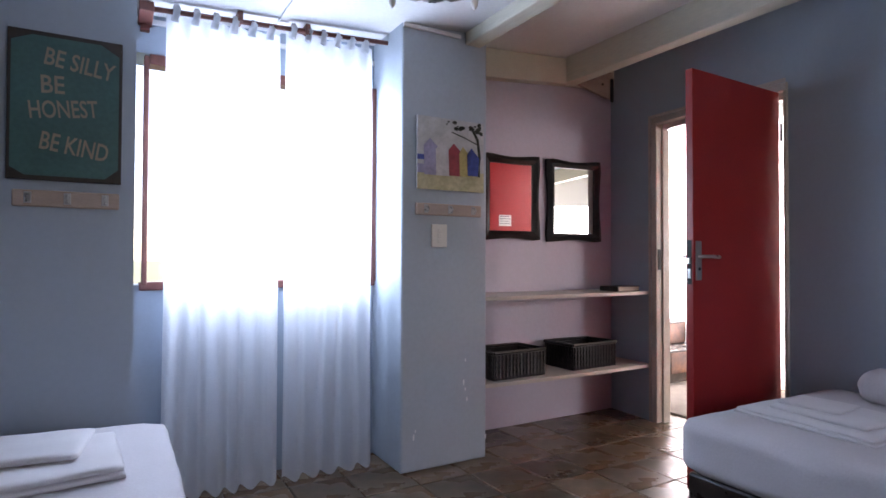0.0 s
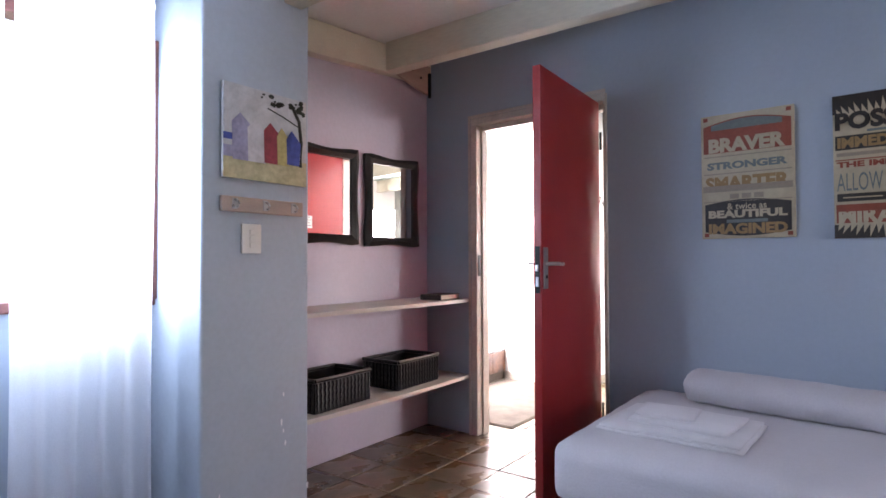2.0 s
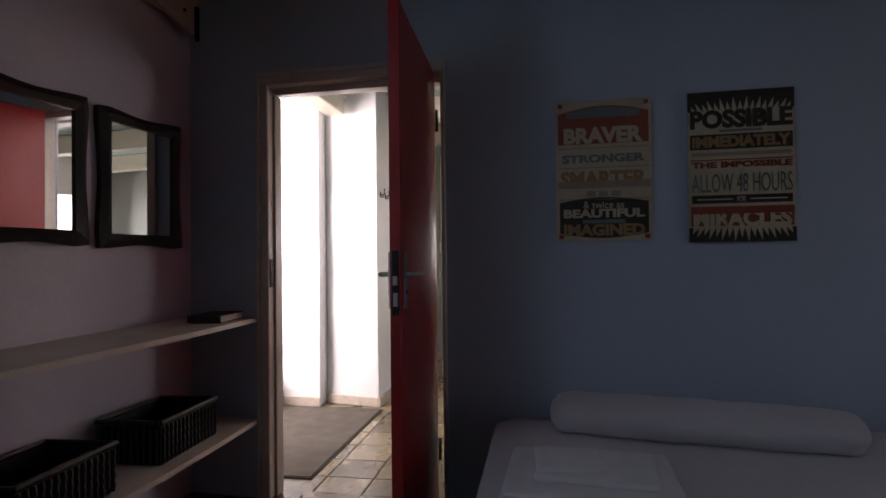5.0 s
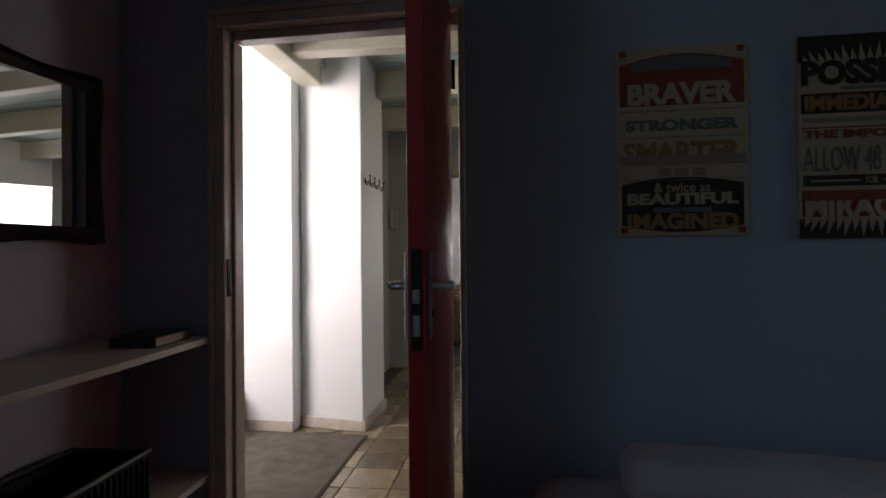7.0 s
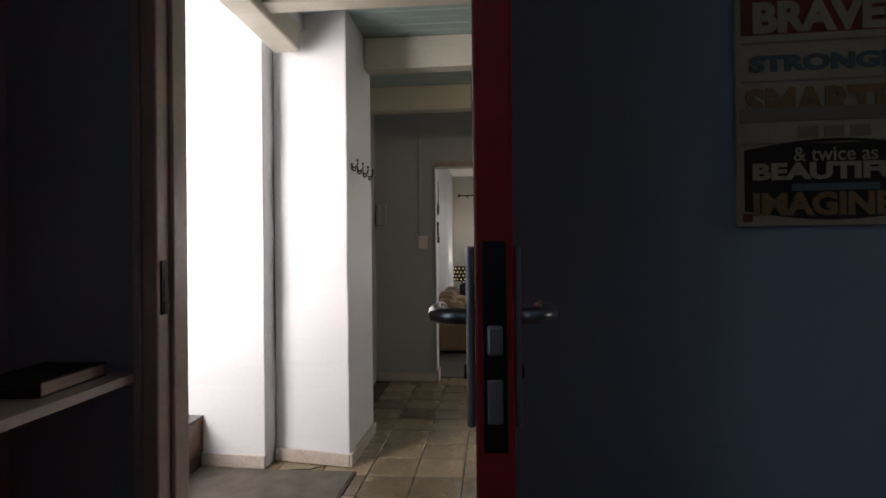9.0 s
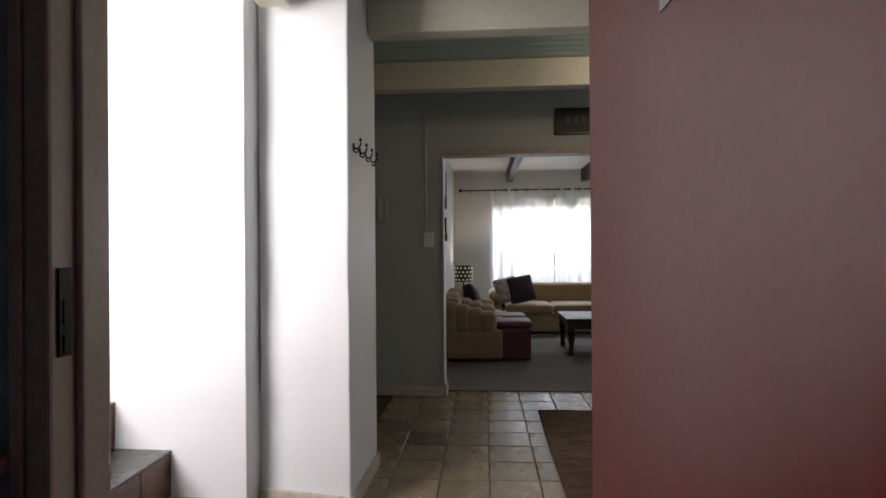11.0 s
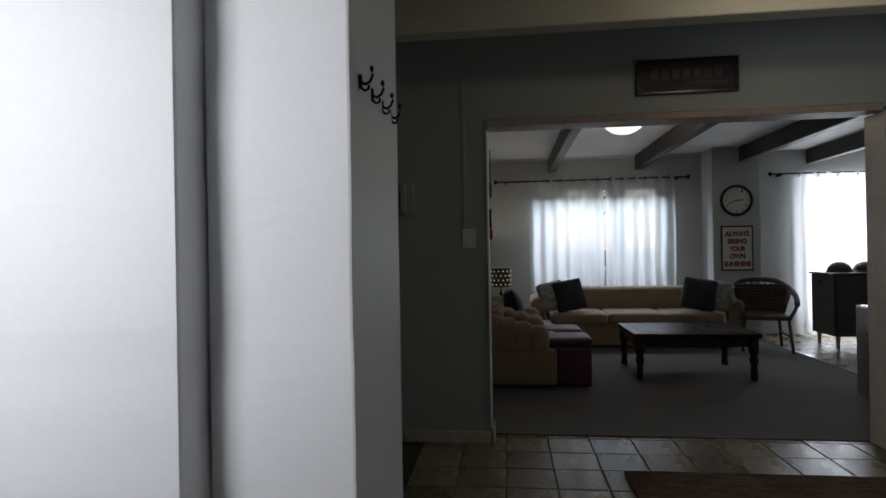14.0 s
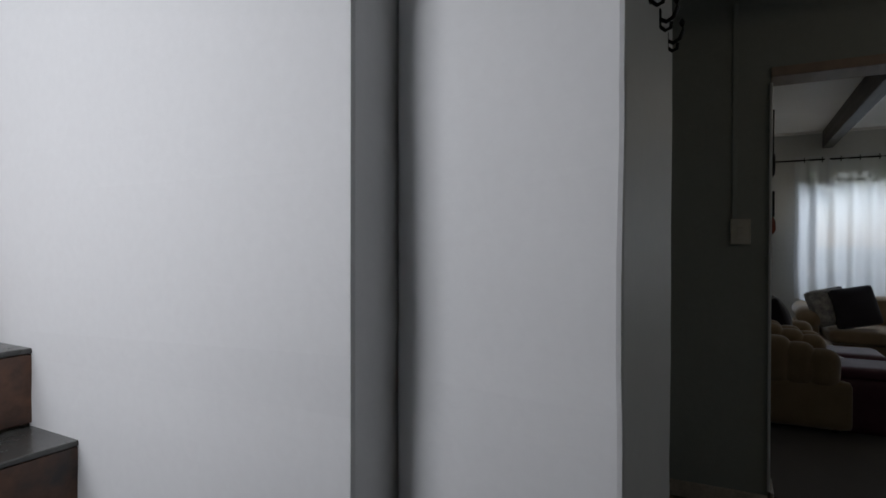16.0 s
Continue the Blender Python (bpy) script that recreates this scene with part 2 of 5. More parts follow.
def cyl(bm, a, b, r, r2=None, n=16):
    a, b = Vector(a), Vector(b)
    m = Matrix.Translation((a + b) / 2) @ (b - a).to_track_quat("Z", "Y").to_matrix().to_4x4()
    bmesh.ops.create_cone(bm, cap_ends=True, segments=n, radius1=r, radius2=r if r2 is None else r2, depth=(b - a).length, matrix=m)
    return bm


def lathe(bm, prof, n=24, at=(0, 0, 0)):
    rings = [[bm.verts.new((at[0] + r * math.cos(2 * math.pi * k / n), at[1] + r * math.sin(2 * math.pi * k / n), at[2] + z)) for k in range(n)] for r, z in prof]
    for p, q in zip(rings, rings[1:]):
        for k in range(n):
            bm.faces.new((p[k], p[(k + 1) % n], q[(k + 1) % n], q[k]))
    bm.faces.new(rings[0][::-1])
    bm.faces.new(rings[-1])
    return bm


def tube(bm, pts, r, n=8):
    pts = [Vector(p) for p in pts]
    rings = []
    for i, p in enumerate(pts):
        d = (pts[min(i + 1, len(pts) - 1)] - pts[max(i - 1, 0)]).normalized()
        q = d.to_track_quat("Z", "Y").to_matrix()
        rings.append([bm.verts.new(p + q @ Vector((r * math.cos(2 * math.pi * k / n), r * math.sin(2 * math.pi * k / n), 0))) for k in range(n)])
    for a, b in zip(rings, rings[1:]):
        for k in range(n):
            bm.faces.new((a[k], a[(k + 1) % n], b[(k + 1) % n], b[k]))
    bm.faces.new(rings[0][::-1])
    bm.faces.new(rings[-1])
    return bm


def prism(bm, pts, y0, y1):
    """A flat outline of (x, z) points made thick along y."""
    a = [bm.verts.new((x, y0, z)) for x, z in pts]
    b = [bm.verts.new((x, y1, z)) for x, z in pts]
    bm.faces.new(a)
    bm.faces.new(b[::-1])
    for i in range(len(pts)):
        j = (i + 1) % len(pts)
        bm.faces.new((a[j], a[i], b[i], b[j]))
    bmesh.ops.recalc_face_normals(bm, faces=bm.faces[:])
    return bm


def soft_box(bm, x0, x1, y0, y1, z0, z1, r, puff=0.0, n=10, wrinkle=0.0, m=None):
    """A cushion: a rounded box whose middle swells."""
    made = bmesh.ops.create_cube(bm, size=2.0)["verts"]
    edges = list({e for v in made for e in v.link_edges})
    bmesh.ops.subdivide_edges(bm, edges=edges, cuts=n, use_grid_fill=True)
    vs = list(bm.verts)
    h = Vector(((x1 - x0) / 2, (y1 - y0) / 2, (z1 - z0) / 2))
    c = Vector(((x0 + x1) / 2, (y0 + y1) / 2, (z0 + z1) / 2))
    r = min(r, *h)
    for v in vs:
        u = v.co.copy()
        p = Vector([u[i] * h[i] for i in range(3)])
        core = Vector([max(-(h[i] - r), min(h[i] - r, p[i])) for i in range(3)])
        d = p - core
        if d.length > 1e-6:
            # blend the cube's skin onto the rounded skin
            p = core + d.normalized() * r if max(abs(d.x), abs(d.y), abs(d.z)) > r * 0.999 else core + d
        thin = min(range(3), key=lambda i: h[i])
        a, b = [i for i in range(3) if i != thin]
        p[thin] *= 1 + puff * (1 - u[a] ** 2) * (1 - u[b] ** 2)
        q = c + p
        if wrinkle:
            q += Vector((0, 0, 1)) * wrinkle * noise.noise(q * 7) + Vector((1, 0, 0)) * wrinkle * 0.6 * noise.noise(q * 9 + Vector((5, 2, 1)))
        v.co = (m @ q) if m else q
    return bm


def finish(bm, name, material, smooth=False):
    me = bpy.data.meshes.new(name)
    if smooth:
        for f in bm.faces:
            f.smooth = True
    bm.to_mesh(me)
    bm.free()
    me.materials.append(material)
    return me


def part(name, bm, material, parent, label="", smooth=False):
    ob = new(name, finish(bm, name, material, smooth))
    ob.parent = parent
    if label:
        ob["label"] = label
    return ob


def thing(name, at, label, category, group="", rz=0.0):
    ob = new(name)
    ob.matrix_basis = pose(*at, 0, 0, rz)
    ob.empty_display_size = 0.1
    return tagged(ob, label, category, group)


def solid(name, bm, material, label, category, kind="structure", smooth=False):
    return tagged(new(name, finish(bm, name, material, smooth)), label, category, "", kind)


def B(*a, **k):
    return box(bmesh.new(), *a, **k)


def lettering(text, width, height, material, name, parent, m, label="", thick=0.0015, slab=0.0):
    """Raised letters fitted to a width and height, in the local x-z plane, facing local -y."""
    fc = bpy.data.curves.new("letters", "FONT")
    fc.body, fc.align_x, fc.extrude, fc.offset = text, "LEFT", 0.01, slab
    fc.resolution_u = 3
    tmp = bpy.data.objects.new("letters", fc)
    scene.collection.objects.link(tmp)
    me = bpy.data.meshes.new_from_object(tmp)
    bpy.data.objects.remove(tmp)
    xs = [v.co.x for v in me.vertices]
    ys = [v.co.y for v in me.vertices]
    x0, x1, y0, y1 = min(xs), max(xs), min(ys), max(ys)
    for v in me.vertices:
        x, y, z = v.co
        v.co = m @ Vector(((x - (x0 + x1) / 2) / (x1 - x0) * width, -z / 0.01 * thick, (y - (y0 + y1) / 2) / (y1 - y0) * height))
    me.materials.clear()
    me.materials.append(material)
    ob = new(name, me)
    ob.parent = parent
    if label:
        ob["label"] = label
    return ob


# ---- the bedroom's shell ----
def ceil_z(x):
    return 2.36 + 0.065 * (x - 2.0)


def bay_z(x):
    """The higher ceiling of the bay beside the door wall."""
    return 2.495 + 0.077 * (x - 2.84)


DW = pose(3.87, 1.3, 0, 0, 0, -2.58)  # the door wall's own frame: y runs along it, x goes into the hall
solid("floor_bedroom_base", B(-1.3, 3.98, -1.7, 3.85, -0.12, -0.012), GROUT, "dark grout bed under the slate floor", "floor")
wb = bmesh.new()
for y0, y1, z0, z1 in ((-3.05, 1.035, 0, 2.75), (1.98, 2.53, 0, 2.75), (1.035, 1.98, 2.10, 2.75)):
    box(wb, 0, 0.13, y0, y1, z0, z1, m=DW)
solid("wall_door_side", wb, BLUE, "blue-grey painted plaster wall with a doorway", "wall")
skin = bmesh.new()
for y0, y1, z0, z1 in ((-3.05, 1.035, 0, 2.58), (1.98, 2.35, 0, 2.58), (1.035, 1.98, 2.10, 2.58)):
    box(skin, 0.132, 0.14, y0, y1, z0, z1, m=DW)
solid("wall_hall_west", skin, WHITE, "white plaster skin of the hall side", "wall")
wb = bmesh.new()
box(wb, -1.3, 0.79, 3.25, 3.85, 0, 2.7)
box(wb, 0.79, 2.015, 3.64, 3.85, 0, 0.99)
box(wb, 0.79, 2.015, 3.64, 3.85, 2.10, 2.7)
solid("wall_window_side", wb, BLUE, "blue-grey painted plaster wall with a deep window recess", "wall")
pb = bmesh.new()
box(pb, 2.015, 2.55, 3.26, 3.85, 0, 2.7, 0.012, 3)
# lighter than the wall in line with it, to stand in for light
solid("wall_pillar", pb, BLUE_LIT, "chipped blue plastered pillar beside the window, painted lighter as if lit", "wall")
rnd = random.Random(12)
for x, z, r in ((2.41, 0.56, 0.012), (2.40, 0.44, 0.018), (2.41, 0.40, 0.012), (2.42, 0.345, 0.013), (2.09, 0.18, 0.02), (2.10, 0.21, 0.010), (2.545, 0.12, 0.015)):
    pb = prism(bmesh.new(), [(x + 0.35 * r * rnd.uniform(0.6, 1.3) * math.cos(a), z + 0.9 * r * rnd.uniform(0.6, 1.3) * math.sin(a)) for a in (0, 0.8, 1.6, 2.4, 3.1, 3.9, 4.7, 5.5)], 3.2585, 3.262)
    solid("trim_paint_chip", pb, WHITE, "chipped patch of bare white plaster", "paint chip")
solid("wall_nook", B(2.55, 4.06, 3.68, 3.85, 0, 2.7), LILAC, "pale lilac painted back wall of the shelf nook", "wall")
solid("wall_bedroom_west", B(-1.45, -1.3, -1.85, 3.85, 0, 2.7), BLUE, "blue-grey painted plaster wall", "wall")
# the opening here is added for the south fill lamp
swb = bmesh.new()
for a in ((-1.45, 1.9, 0, 2.7), (3.1, 3.9, 0, 2.7), (1.9, 3.1, 0, 0.9), (1.9, 3.1, 2.1, 2.7)):
    box(swb, a[0], a[1], -1.85, -1.7, a[2], a[3])
solid("wall_bedroom_south", swb, BLUE, "blue-grey painted plaster wall", "wall")
cb = bmesh.new()
prism(cb, [(-1.45, ceil_z(-1.45)), (2.46, ceil_z(2.46)), (2.46, bay_z(2.46)), (4.02, bay_z(4.02)), (4.02, 2.75), (-1.45, 2.75)], -1.85, 3.85)
for x in (0.2, 1.42):
    prism(cb, [(x, ceil_z(x) - 0.012), (x + 0.05, ceil_z(x + 0.05) - 0.012), (x + 0.05, ceil_z(x + 0.05) + 0.01), (x, ceil_z(x) + 0.01)], -1.7, 3.64)
solid("ceiling_bedroom", cb, CEIL, "white boarded ceiling with thin cover strips", "ceiling")


def bedroom_beam(x, w, z0, z1, y1):
    b = bmesh.new()
    box(b, x, x + w, -1.7, y1, z0, z1, 0.008)
    solid("ceiling_beam", b, BEAM, "cream painted timber ceiling beam", "beam")


bedroom_beam(2.405, 0.10, 2.315, 2.475, 3.262)
bedroom_beam(3.455, 0.10, 2.36, 2.55, 3.60)
bedroom_beam(0.95, 0.10, ceil_z(0.95) - 0.10, ceil_z(1.05) - 0.004, 1.0)
plate = prism(bmesh.new(), [(2.552, 2.276), (3.93, 2.404), (3.93, 2.57), (2.552, 2.47)], 3.604, 3.678)
solid("trim_nook_plate", plate, BEAM, "cream timber wall plate above the nook", "trim")
tb = prism(bmesh.new(), [(3.557, 2.50), (3.90, 2.50), (3.90, 2.305), (3.84, 2.305), (3.557, 2.364)], 3.585, 3.603)
br = solid("trim_corner_bracket", tb, PINE, "raw wooden bracket board in the corner", "trim")
part("strap", B(3.868, 3.886, 3.565, 3.584, 2.28, 2.45, 0.003), IRON, br, "dark iron strap")
for bx, bz in ((3.70, 2.43), (3.79, 2.40)):
    part("bolt", cyl(bmesh.new(), (bx, 3.578, bz), (bx, 3.586, bz), 0.008, n=8), IRON, br)
cv = bmesh.new()
box(cv, 0.792, 2.013, 3.625, 3.638, 2.24, 2.265)
box(cv, 2.017, 2.368, 3.243, 3.258, ceil_z(2.017) - 0.02, ceil_z(2.017) - 0.002)
solid("trim_cornice", cv, CEIL, "thin white cornice strip", "trim")

# window frame of the bedroom, with panes
w1 = tagged(new("window_1"), "red-brown timber window behind the curtain", "window", "", "structure")
for nm, a in (("window_frame", (0.83, 0.853, 3.60, 3.70, 0.99, 2.08)), ("window_frame", (1.985, 2.035, 3.60, 3.70, 0.99, 2.10)),
              ("window_frame", (0.853, 1.985, 3.60, 3.70, 2.04, 2.09)), ("window_sill", (0.82, 2.013, 3.605, 3.70, 0.965, 1.005)),
              ):
    part(nm, B(*a, bevel=0.006), REDWOOD, w1)
for x0, x1 in ((0.853, 1.985),):
    p = part("pane", B(x0, x1, 3.65, 3.655, 1.005, 2.04), GLASS, w1)
    p.visible_shadow = False


# ---- the door and its frame ----
d1 = tagged(new("door_1"), "red gloss-painted door standing open into the bedroom", "door", "", "structure")
d1.matrix_basis = pose(3.925, 2.381, 0, 0, 0, 1.8)
part("leaf", B(-0.79, -0.012, 0, 0.04, 0.012, 2.05, bevel=0.003), RED, d1)
for side, y0 in ((-1, -0.009), (1, 0.04)):
    pl = part("handle_plate", B(-0.775, -0.735, y0, y0 + 0.009, 1.02, 1.21, bevel=0.003), STEEL, d1, "brushed steel lock plate")
    yb = 0.02 + side * 0.02
    lev = tube(bmesh.new(), [(-0.755, yb, 1.135), (-0.755, yb + side * 0.032, 1.135), (-0.745, yb + side * 0.042, 1.135), (-0.71, yb + side * 0.045, 1.135), (-0.645, yb + side * 0.043, 1.133)], 0.009, 10)
    part("door_handle", lev, STEEL, pl, "steel lever handle", True)
    kb = cyl(bmesh.new(), (-0.755, yb, 1.075), (-0.755, yb + side * 0.012, 1.075), 0.008)
    part("keyhole", kb, IRON, pl)
lk = part("lock_case", B(-0.792, -0.789, 0.008, 0.032, 1.0, 1.215, bevel=0.001), IRON, d1, "dark lock edge plate")
part("latch", B(-0.802, -0.791, 0.012, 0.028, 1.10, 1.13, bevel=0.003), STEEL, lk)
part("dead_bolt", B(-0.796, -0.791, 0.012, 0.028, 1.03, 1.075, bevel=0.002), STEEL, lk)
for z in (0.25, 1.78):
    part("hinge", cyl(bmesh.new(), (-0.004, -0.006, z), (-0.004, -0.006, z + 0.1), 0.007), IRON, d1, "dark steel butt hinge", True)
nt = part("notice", B(-0.42, -0.30, 0.0405, 0.0415, 1.42, 1.52), CLOCKF, d1, "white paper notice")
for k in range(4):
    part("text_line", B(-0.41, -0.32 + 0.01 * (k % 2), 0.0416, 0.0421, 1.505 - k * 0.022, 1.51 - k * 0.022), BLKP, nt)

fr = tagged(new("door_frame_1"), "cream painted timber door frame with a stepped rebate", "door frame", "", "structure")
fr.matrix_basis = DW
for y0, y1, yy0, yy1 in ((1.935, 1.98, 1.922, 1.935), (1.035, 1.055, 1.055, 1.063)):
    part("jamb", B(-0.018, 0.105, y0, y1, 0, 2.055, bevel=0.006), CREAM, fr)
    part("stop", B(0.035, 0.100, yy0, yy1, 0, 2.02, bevel=0.004), CREAM, fr)
part("head", B(-0.018, 0.105, 1.035, 1.98, 2.055, 2.10, bevel=0.006), CREAM, fr)
part("stop", B(0.035, 0.100, 1.063, 1.922, 2.02, 2.055, bevel=0.004), CREAM, fr)
part("bead", B(-0.026, -0.0185, 1.977, 1.998, 0, 2.12, bevel=0.003), CREAM, fr)
part("bead", B(-0.026, -0.0185, 1.035, 1.977, 2.098, 2.12, bevel=0.003), CREAM, fr)
sp = part("strike_plate", B(-0.004, 0.022, 1.930, 1.9345, 1.05, 1.19, bevel=0.001), IRON, fr, "dull steel strike plate")
part("slot", B(0.004, 0.018, 1.928, 1.9305, 1.10, 1.14), IRON, sp)
part("slot", B(0.004, 0.018, 1.928, 1.9305, 1.055, 1.085), IRON, sp)

# ---- the hall's shell ----
solid("floor_hall_base", B(3.98, 8.0, -1.6, 6.6, -0.12, -0.012), GROUT, "dark grout bed under the hall tiles", "floor")


def wavy_block(corners, z1, seed):
    """An upright plaster block on a four-cornered plan, with edges that wander a little."""
    b = bmesh.new()
    n = 40
    rings = []
    c = Vector((sum(p[0] for p in corners) / 4, sum(p[1] for p in corners) / 4))
    for j in range(n + 1):
        z = z1 * j / n
        ring = []
        for k, (x, y) in enumerate(corners):
            for q in ((0.03, -1), (0.0, 0), (0.03, 1)):
                nb = Vector(corners[(k + q[1]) % 4]) - Vector((x, y))
                p = Vector((x, y)) + (nb.normalized() * 0.010 if q[1] else (c - Vector((x, y))).normalized() * 0.004)
                w = 0.010 * noise.noise(Vector((z * 2.2, k * 3.1, seed))) + 0.003 * noise.noise(Vector((z * 9, k * 3.1, seed + 4)))
                ring.append(b.verts.new((p.x + w, p.y + w * 0.7, z)))
        rings.append(ring)
    for p, q in zip(rings, rings[1:]):
        for k in range(12):
            b.faces.new((p[k], p[(k + 1) % 12], q[(k + 1) % 12], q[k]))
    b.faces.new(rings[-1])
    bmesh.ops.recalc_face_normals(b, faces=b.faces[:])
    return b


solid("wall_stair", wavy_block([(5.65, 3.660), (6.15, 3.660), (6.26, 6.75), (5.755, 6.75)], 4.6, 2), WHITE, "uneven white plaster wall beside the stair", "wall")
solid("wall_pier", wavy_block([(5.70, 3.19), (6.30, 3.18), (6.30, 3.66), (5.80, 3.659)], 2.6, 7), WHITE, "white plaster pier with soft uneven corners", "wall")
solid("wall_alcove", B(6.2, 8.0, 3.47, 3.62, 0, 2.6), GREY, "grey-green painted alcove wall", "wall")
ob_ = bmesh.new()
box(ob_, 7.82, 7.99, 2.90, 3.47, 0, 2.6)
box(ob_, 7.82, 7.99, -1.6, 0.52, 0, 2.6)
box(ob_, 7.82, 7.99, 0.52, 2.90, 2.03, 2.6)
solid("wall_lounge_opening", ob_, GREY, "grey-green painted wall with a wide opening to the lounge", "wall")
solid("wall_hall_return", B(7.60, 7.818, -1.6, 0.155, 0, 2.6), GREY, "grey-green painted wall return", "wall")
hb = bmesh.new()
box(hb, 4.02, 6.25, -1.75, -1.6, 0, 2.6)
box(hb, 7.45, 7.82, -1.75, -1.6, 0, 2.6)
box(hb, 6.25, 7.45, -1.75, -1.6, 0, 0.95)
box(hb, 6.25, 7.45, -1.75, -1.6, 2.05, 2.6)
solid("wall_hall_south", hb, WHITE, "white plaster wall with a curtained window", "wall")
sb = bmesh.new()
box(sb, 3.98, 4.12, 3.855, 4.2, 0, 4.6)
box(sb, 3.98, 4.12, 5.5, 6.75, 0, 4.6)
box(sb, 3.98, 4.12, 4.2, 5.5, 0, 0.85)
box(sb, 3.98, 4.12, 4.2, 5.5, 2.55, 4.6)
solid("wall_stair_west", sb, WHITE, "white plaster stair wall with a tall window", "wall")
solid("wall_stair_north", B(3.98, 6.4, 6.6, 6.75, 0, 4.6), WHITE, "white plaster end wall of the stair", "wall")
solid("ceiling_stair", B(3.98, 6.4, 3.61, 6.75, 4.6, 4.7), CEIL, "white ceiling above the stair", "ceiling")
solid("wall_stair_gable", B(3.98, 6.4, 3.45, 3.60, 2.5, 4.6), WHITE, "white plaster wall above the stair header", "wall")
cb = bmesh.new()
k, x = 0, 4.0
while x < 7.82:
    box(cb, x, x + 0.094, -1.6, 3.47, 2.59 + 0.002 * (k % 2), 2.62, 0.004, 1)
    x, k = x + 0.098, k + 1
box(cb, 4.0, 7.99, -1.6, 3.62, 2.622, 2.70)
solid("ceiling_hall", cb, BOARDS, "grey-green tongue-and-groove board ceiling", "ceiling")
for x0, lab in ((5.13, 3.448), (6.13, 3.185), (7.2, 3.468)):
    solid("ceiling_beam", B(x0, x0 + 0.12, -1.6, lab, 2.385, 2.588, bevel=0.008), BEAM, "cream painted timber ceiling beam", "beam")
solid("ceiling_beam", B(4.05, 5.69, 3.45, 3.60, 2.35, 2.51, bevel=0.01), BEAM, "cream painted header beam by the stair", "beam")
for k in range(3):
    solid("trim_architrave", (B(7.80, 7.995, 0.47, 0.575, 0, 2.004, bevel=0.006), B(7.802, 7.992, 0.576, 2.898, 2.005, 2.05, bevel=0.006), B(7.803, 7.992, 2.893, 2.905, 0.1, 1.98, bevel=0.003))[k],
          (CREAM, PINE, WHITE)[k], "painted timber trim round the lounge opening", "trim")


def skirting(a, b, h, t, lab="scuffed cream skirting board"):
    a, b = Vector((*a, 0)), Vector((*b, 0))
    d = b - a
    m = Matrix.Translation(a) @ pose(0, 0, 0, 0, 0, math.degrees(math.atan2(d.y, d.x)))
    s = bmesh.new()
    box(s, 0, d.length, -t, 0, 0, h, 0.005, 2, m)
    solid("baseboard", s, SKIRT, lab, "skirting")


skirting((5.675, 4.05), (5.648, 3.656), 0.075, 0.015)
skirting((5.79, 3.65), (5.70, 3.185), 0.075, 0.018)
skirting((5.685, 3.188), (6.30, 3.178), 0.075, 0.018)
skirting((7.818, 3.46), (7.818, 2.90), 0.08, 0.014)
skirting((7.80, 2.893), (7.99, 2.893), 0.10, 0.016)

# stair of slate-clad steps
st = tagged(new("stairs"), "slate-clad stair rising beside the white wall", "stairs", "", "structure")
ys = [4.03, 4.31, 4.56, 4.79, 5.03, 5.27, 5.51, 5.75]
for k, y in enumerate(ys):
    z = 0.29 + 0.219 * k
    part("step", B(4.125, 5.80, y + 0.012, y + 1.2 if k == 7 else ys[k + 1] + 0.05, 0, z - 0.016), GROUT, st)
    part("tread", B(4.125, 5.76 if k else 5.68, y - 0.004, y + 1.0 if k == 7 else ys[k + 1] + 0.01, z - 0.015, z, bevel=0.004), TREAD, st)
    for j in range(5):
        part("riser_tile", B(4.13 + j * 0.325, 4.45 + j * 0.325, y, y + 0.011, z - 0.21, z - 0.017, bevel=0.003), RISER, st)
solid("window_stair_frame", B(4.02, 4.08, 4.83, 4.87, 0.85, 2.55), CREAM, "cream mullion of the stair window", "window")

# ---- the lounge's shell ----
solid("floor_lounge_base", B(8.0, 12.7, -3.2, 3.25, -0.12, -0.012), GROUT, "dark grout bed under the lounge tiles", "floor")
solid("floor_lounge_carpet", B(8.0, 12.45, -0.46, 3.05, -0.012, 0.006, bevel=0.003), CARPET, "brown-grey fitted carpet", "carpet")
solid("trim_carpet_edge", B(8.0, 12.45, -0.50, -0.462, -0.012, 0.009, bevel=0.003), STEEL, "metal carpet edging strip", "trim")
fb = bmesh.new()
box(fb, 12.45, 12.65, -1.2, 0.62, 0, 2.6)
box(fb, 12.45, 12.65, 2.38, 3.25, 0, 2.6)
box(fb, 12.45, 12.65, 0.62, 2.38, 0, 0.9)
box(fb, 12.45, 12.65, 0.62, 2.38, 2.1, 2.6)
box(fb, 12.45, 12.65, -2.4, -1.2, 2.15, 2.6)
box(fb, 12.45, 12.65, -3.2, -2.4, 0, 2.6)
solid("wall_lounge_east", fb, LOUNGE, "pale grey lounge wall with two windows and a pier", "wall")
solid("wall_lounge_pier", B(12.02, 12.448, -0.51, 0.09, 0, 2.52, bevel=0.01), LOUNGE, "pale grey plastered pier between the lounge windows", "wall")
solid("wall_lounge_north", B(7.99, 12.65, 3.05, 3.25, 0, 2.6), LOUNGE, "pale grey lounge wall lit by the lamp", "wall")
solid("wall_lounge_south", B(7.99, 12.65, -3.35, -3.2, 0, 2.6), LOUNGE, "pale grey lounge wall", "wall")
solid("ceiling_lounge", B(7.99, 12.65, -3.2, 3.25, 2.52, 2.65), CEIL, "white flat ceiling between dark beams", "ceiling")
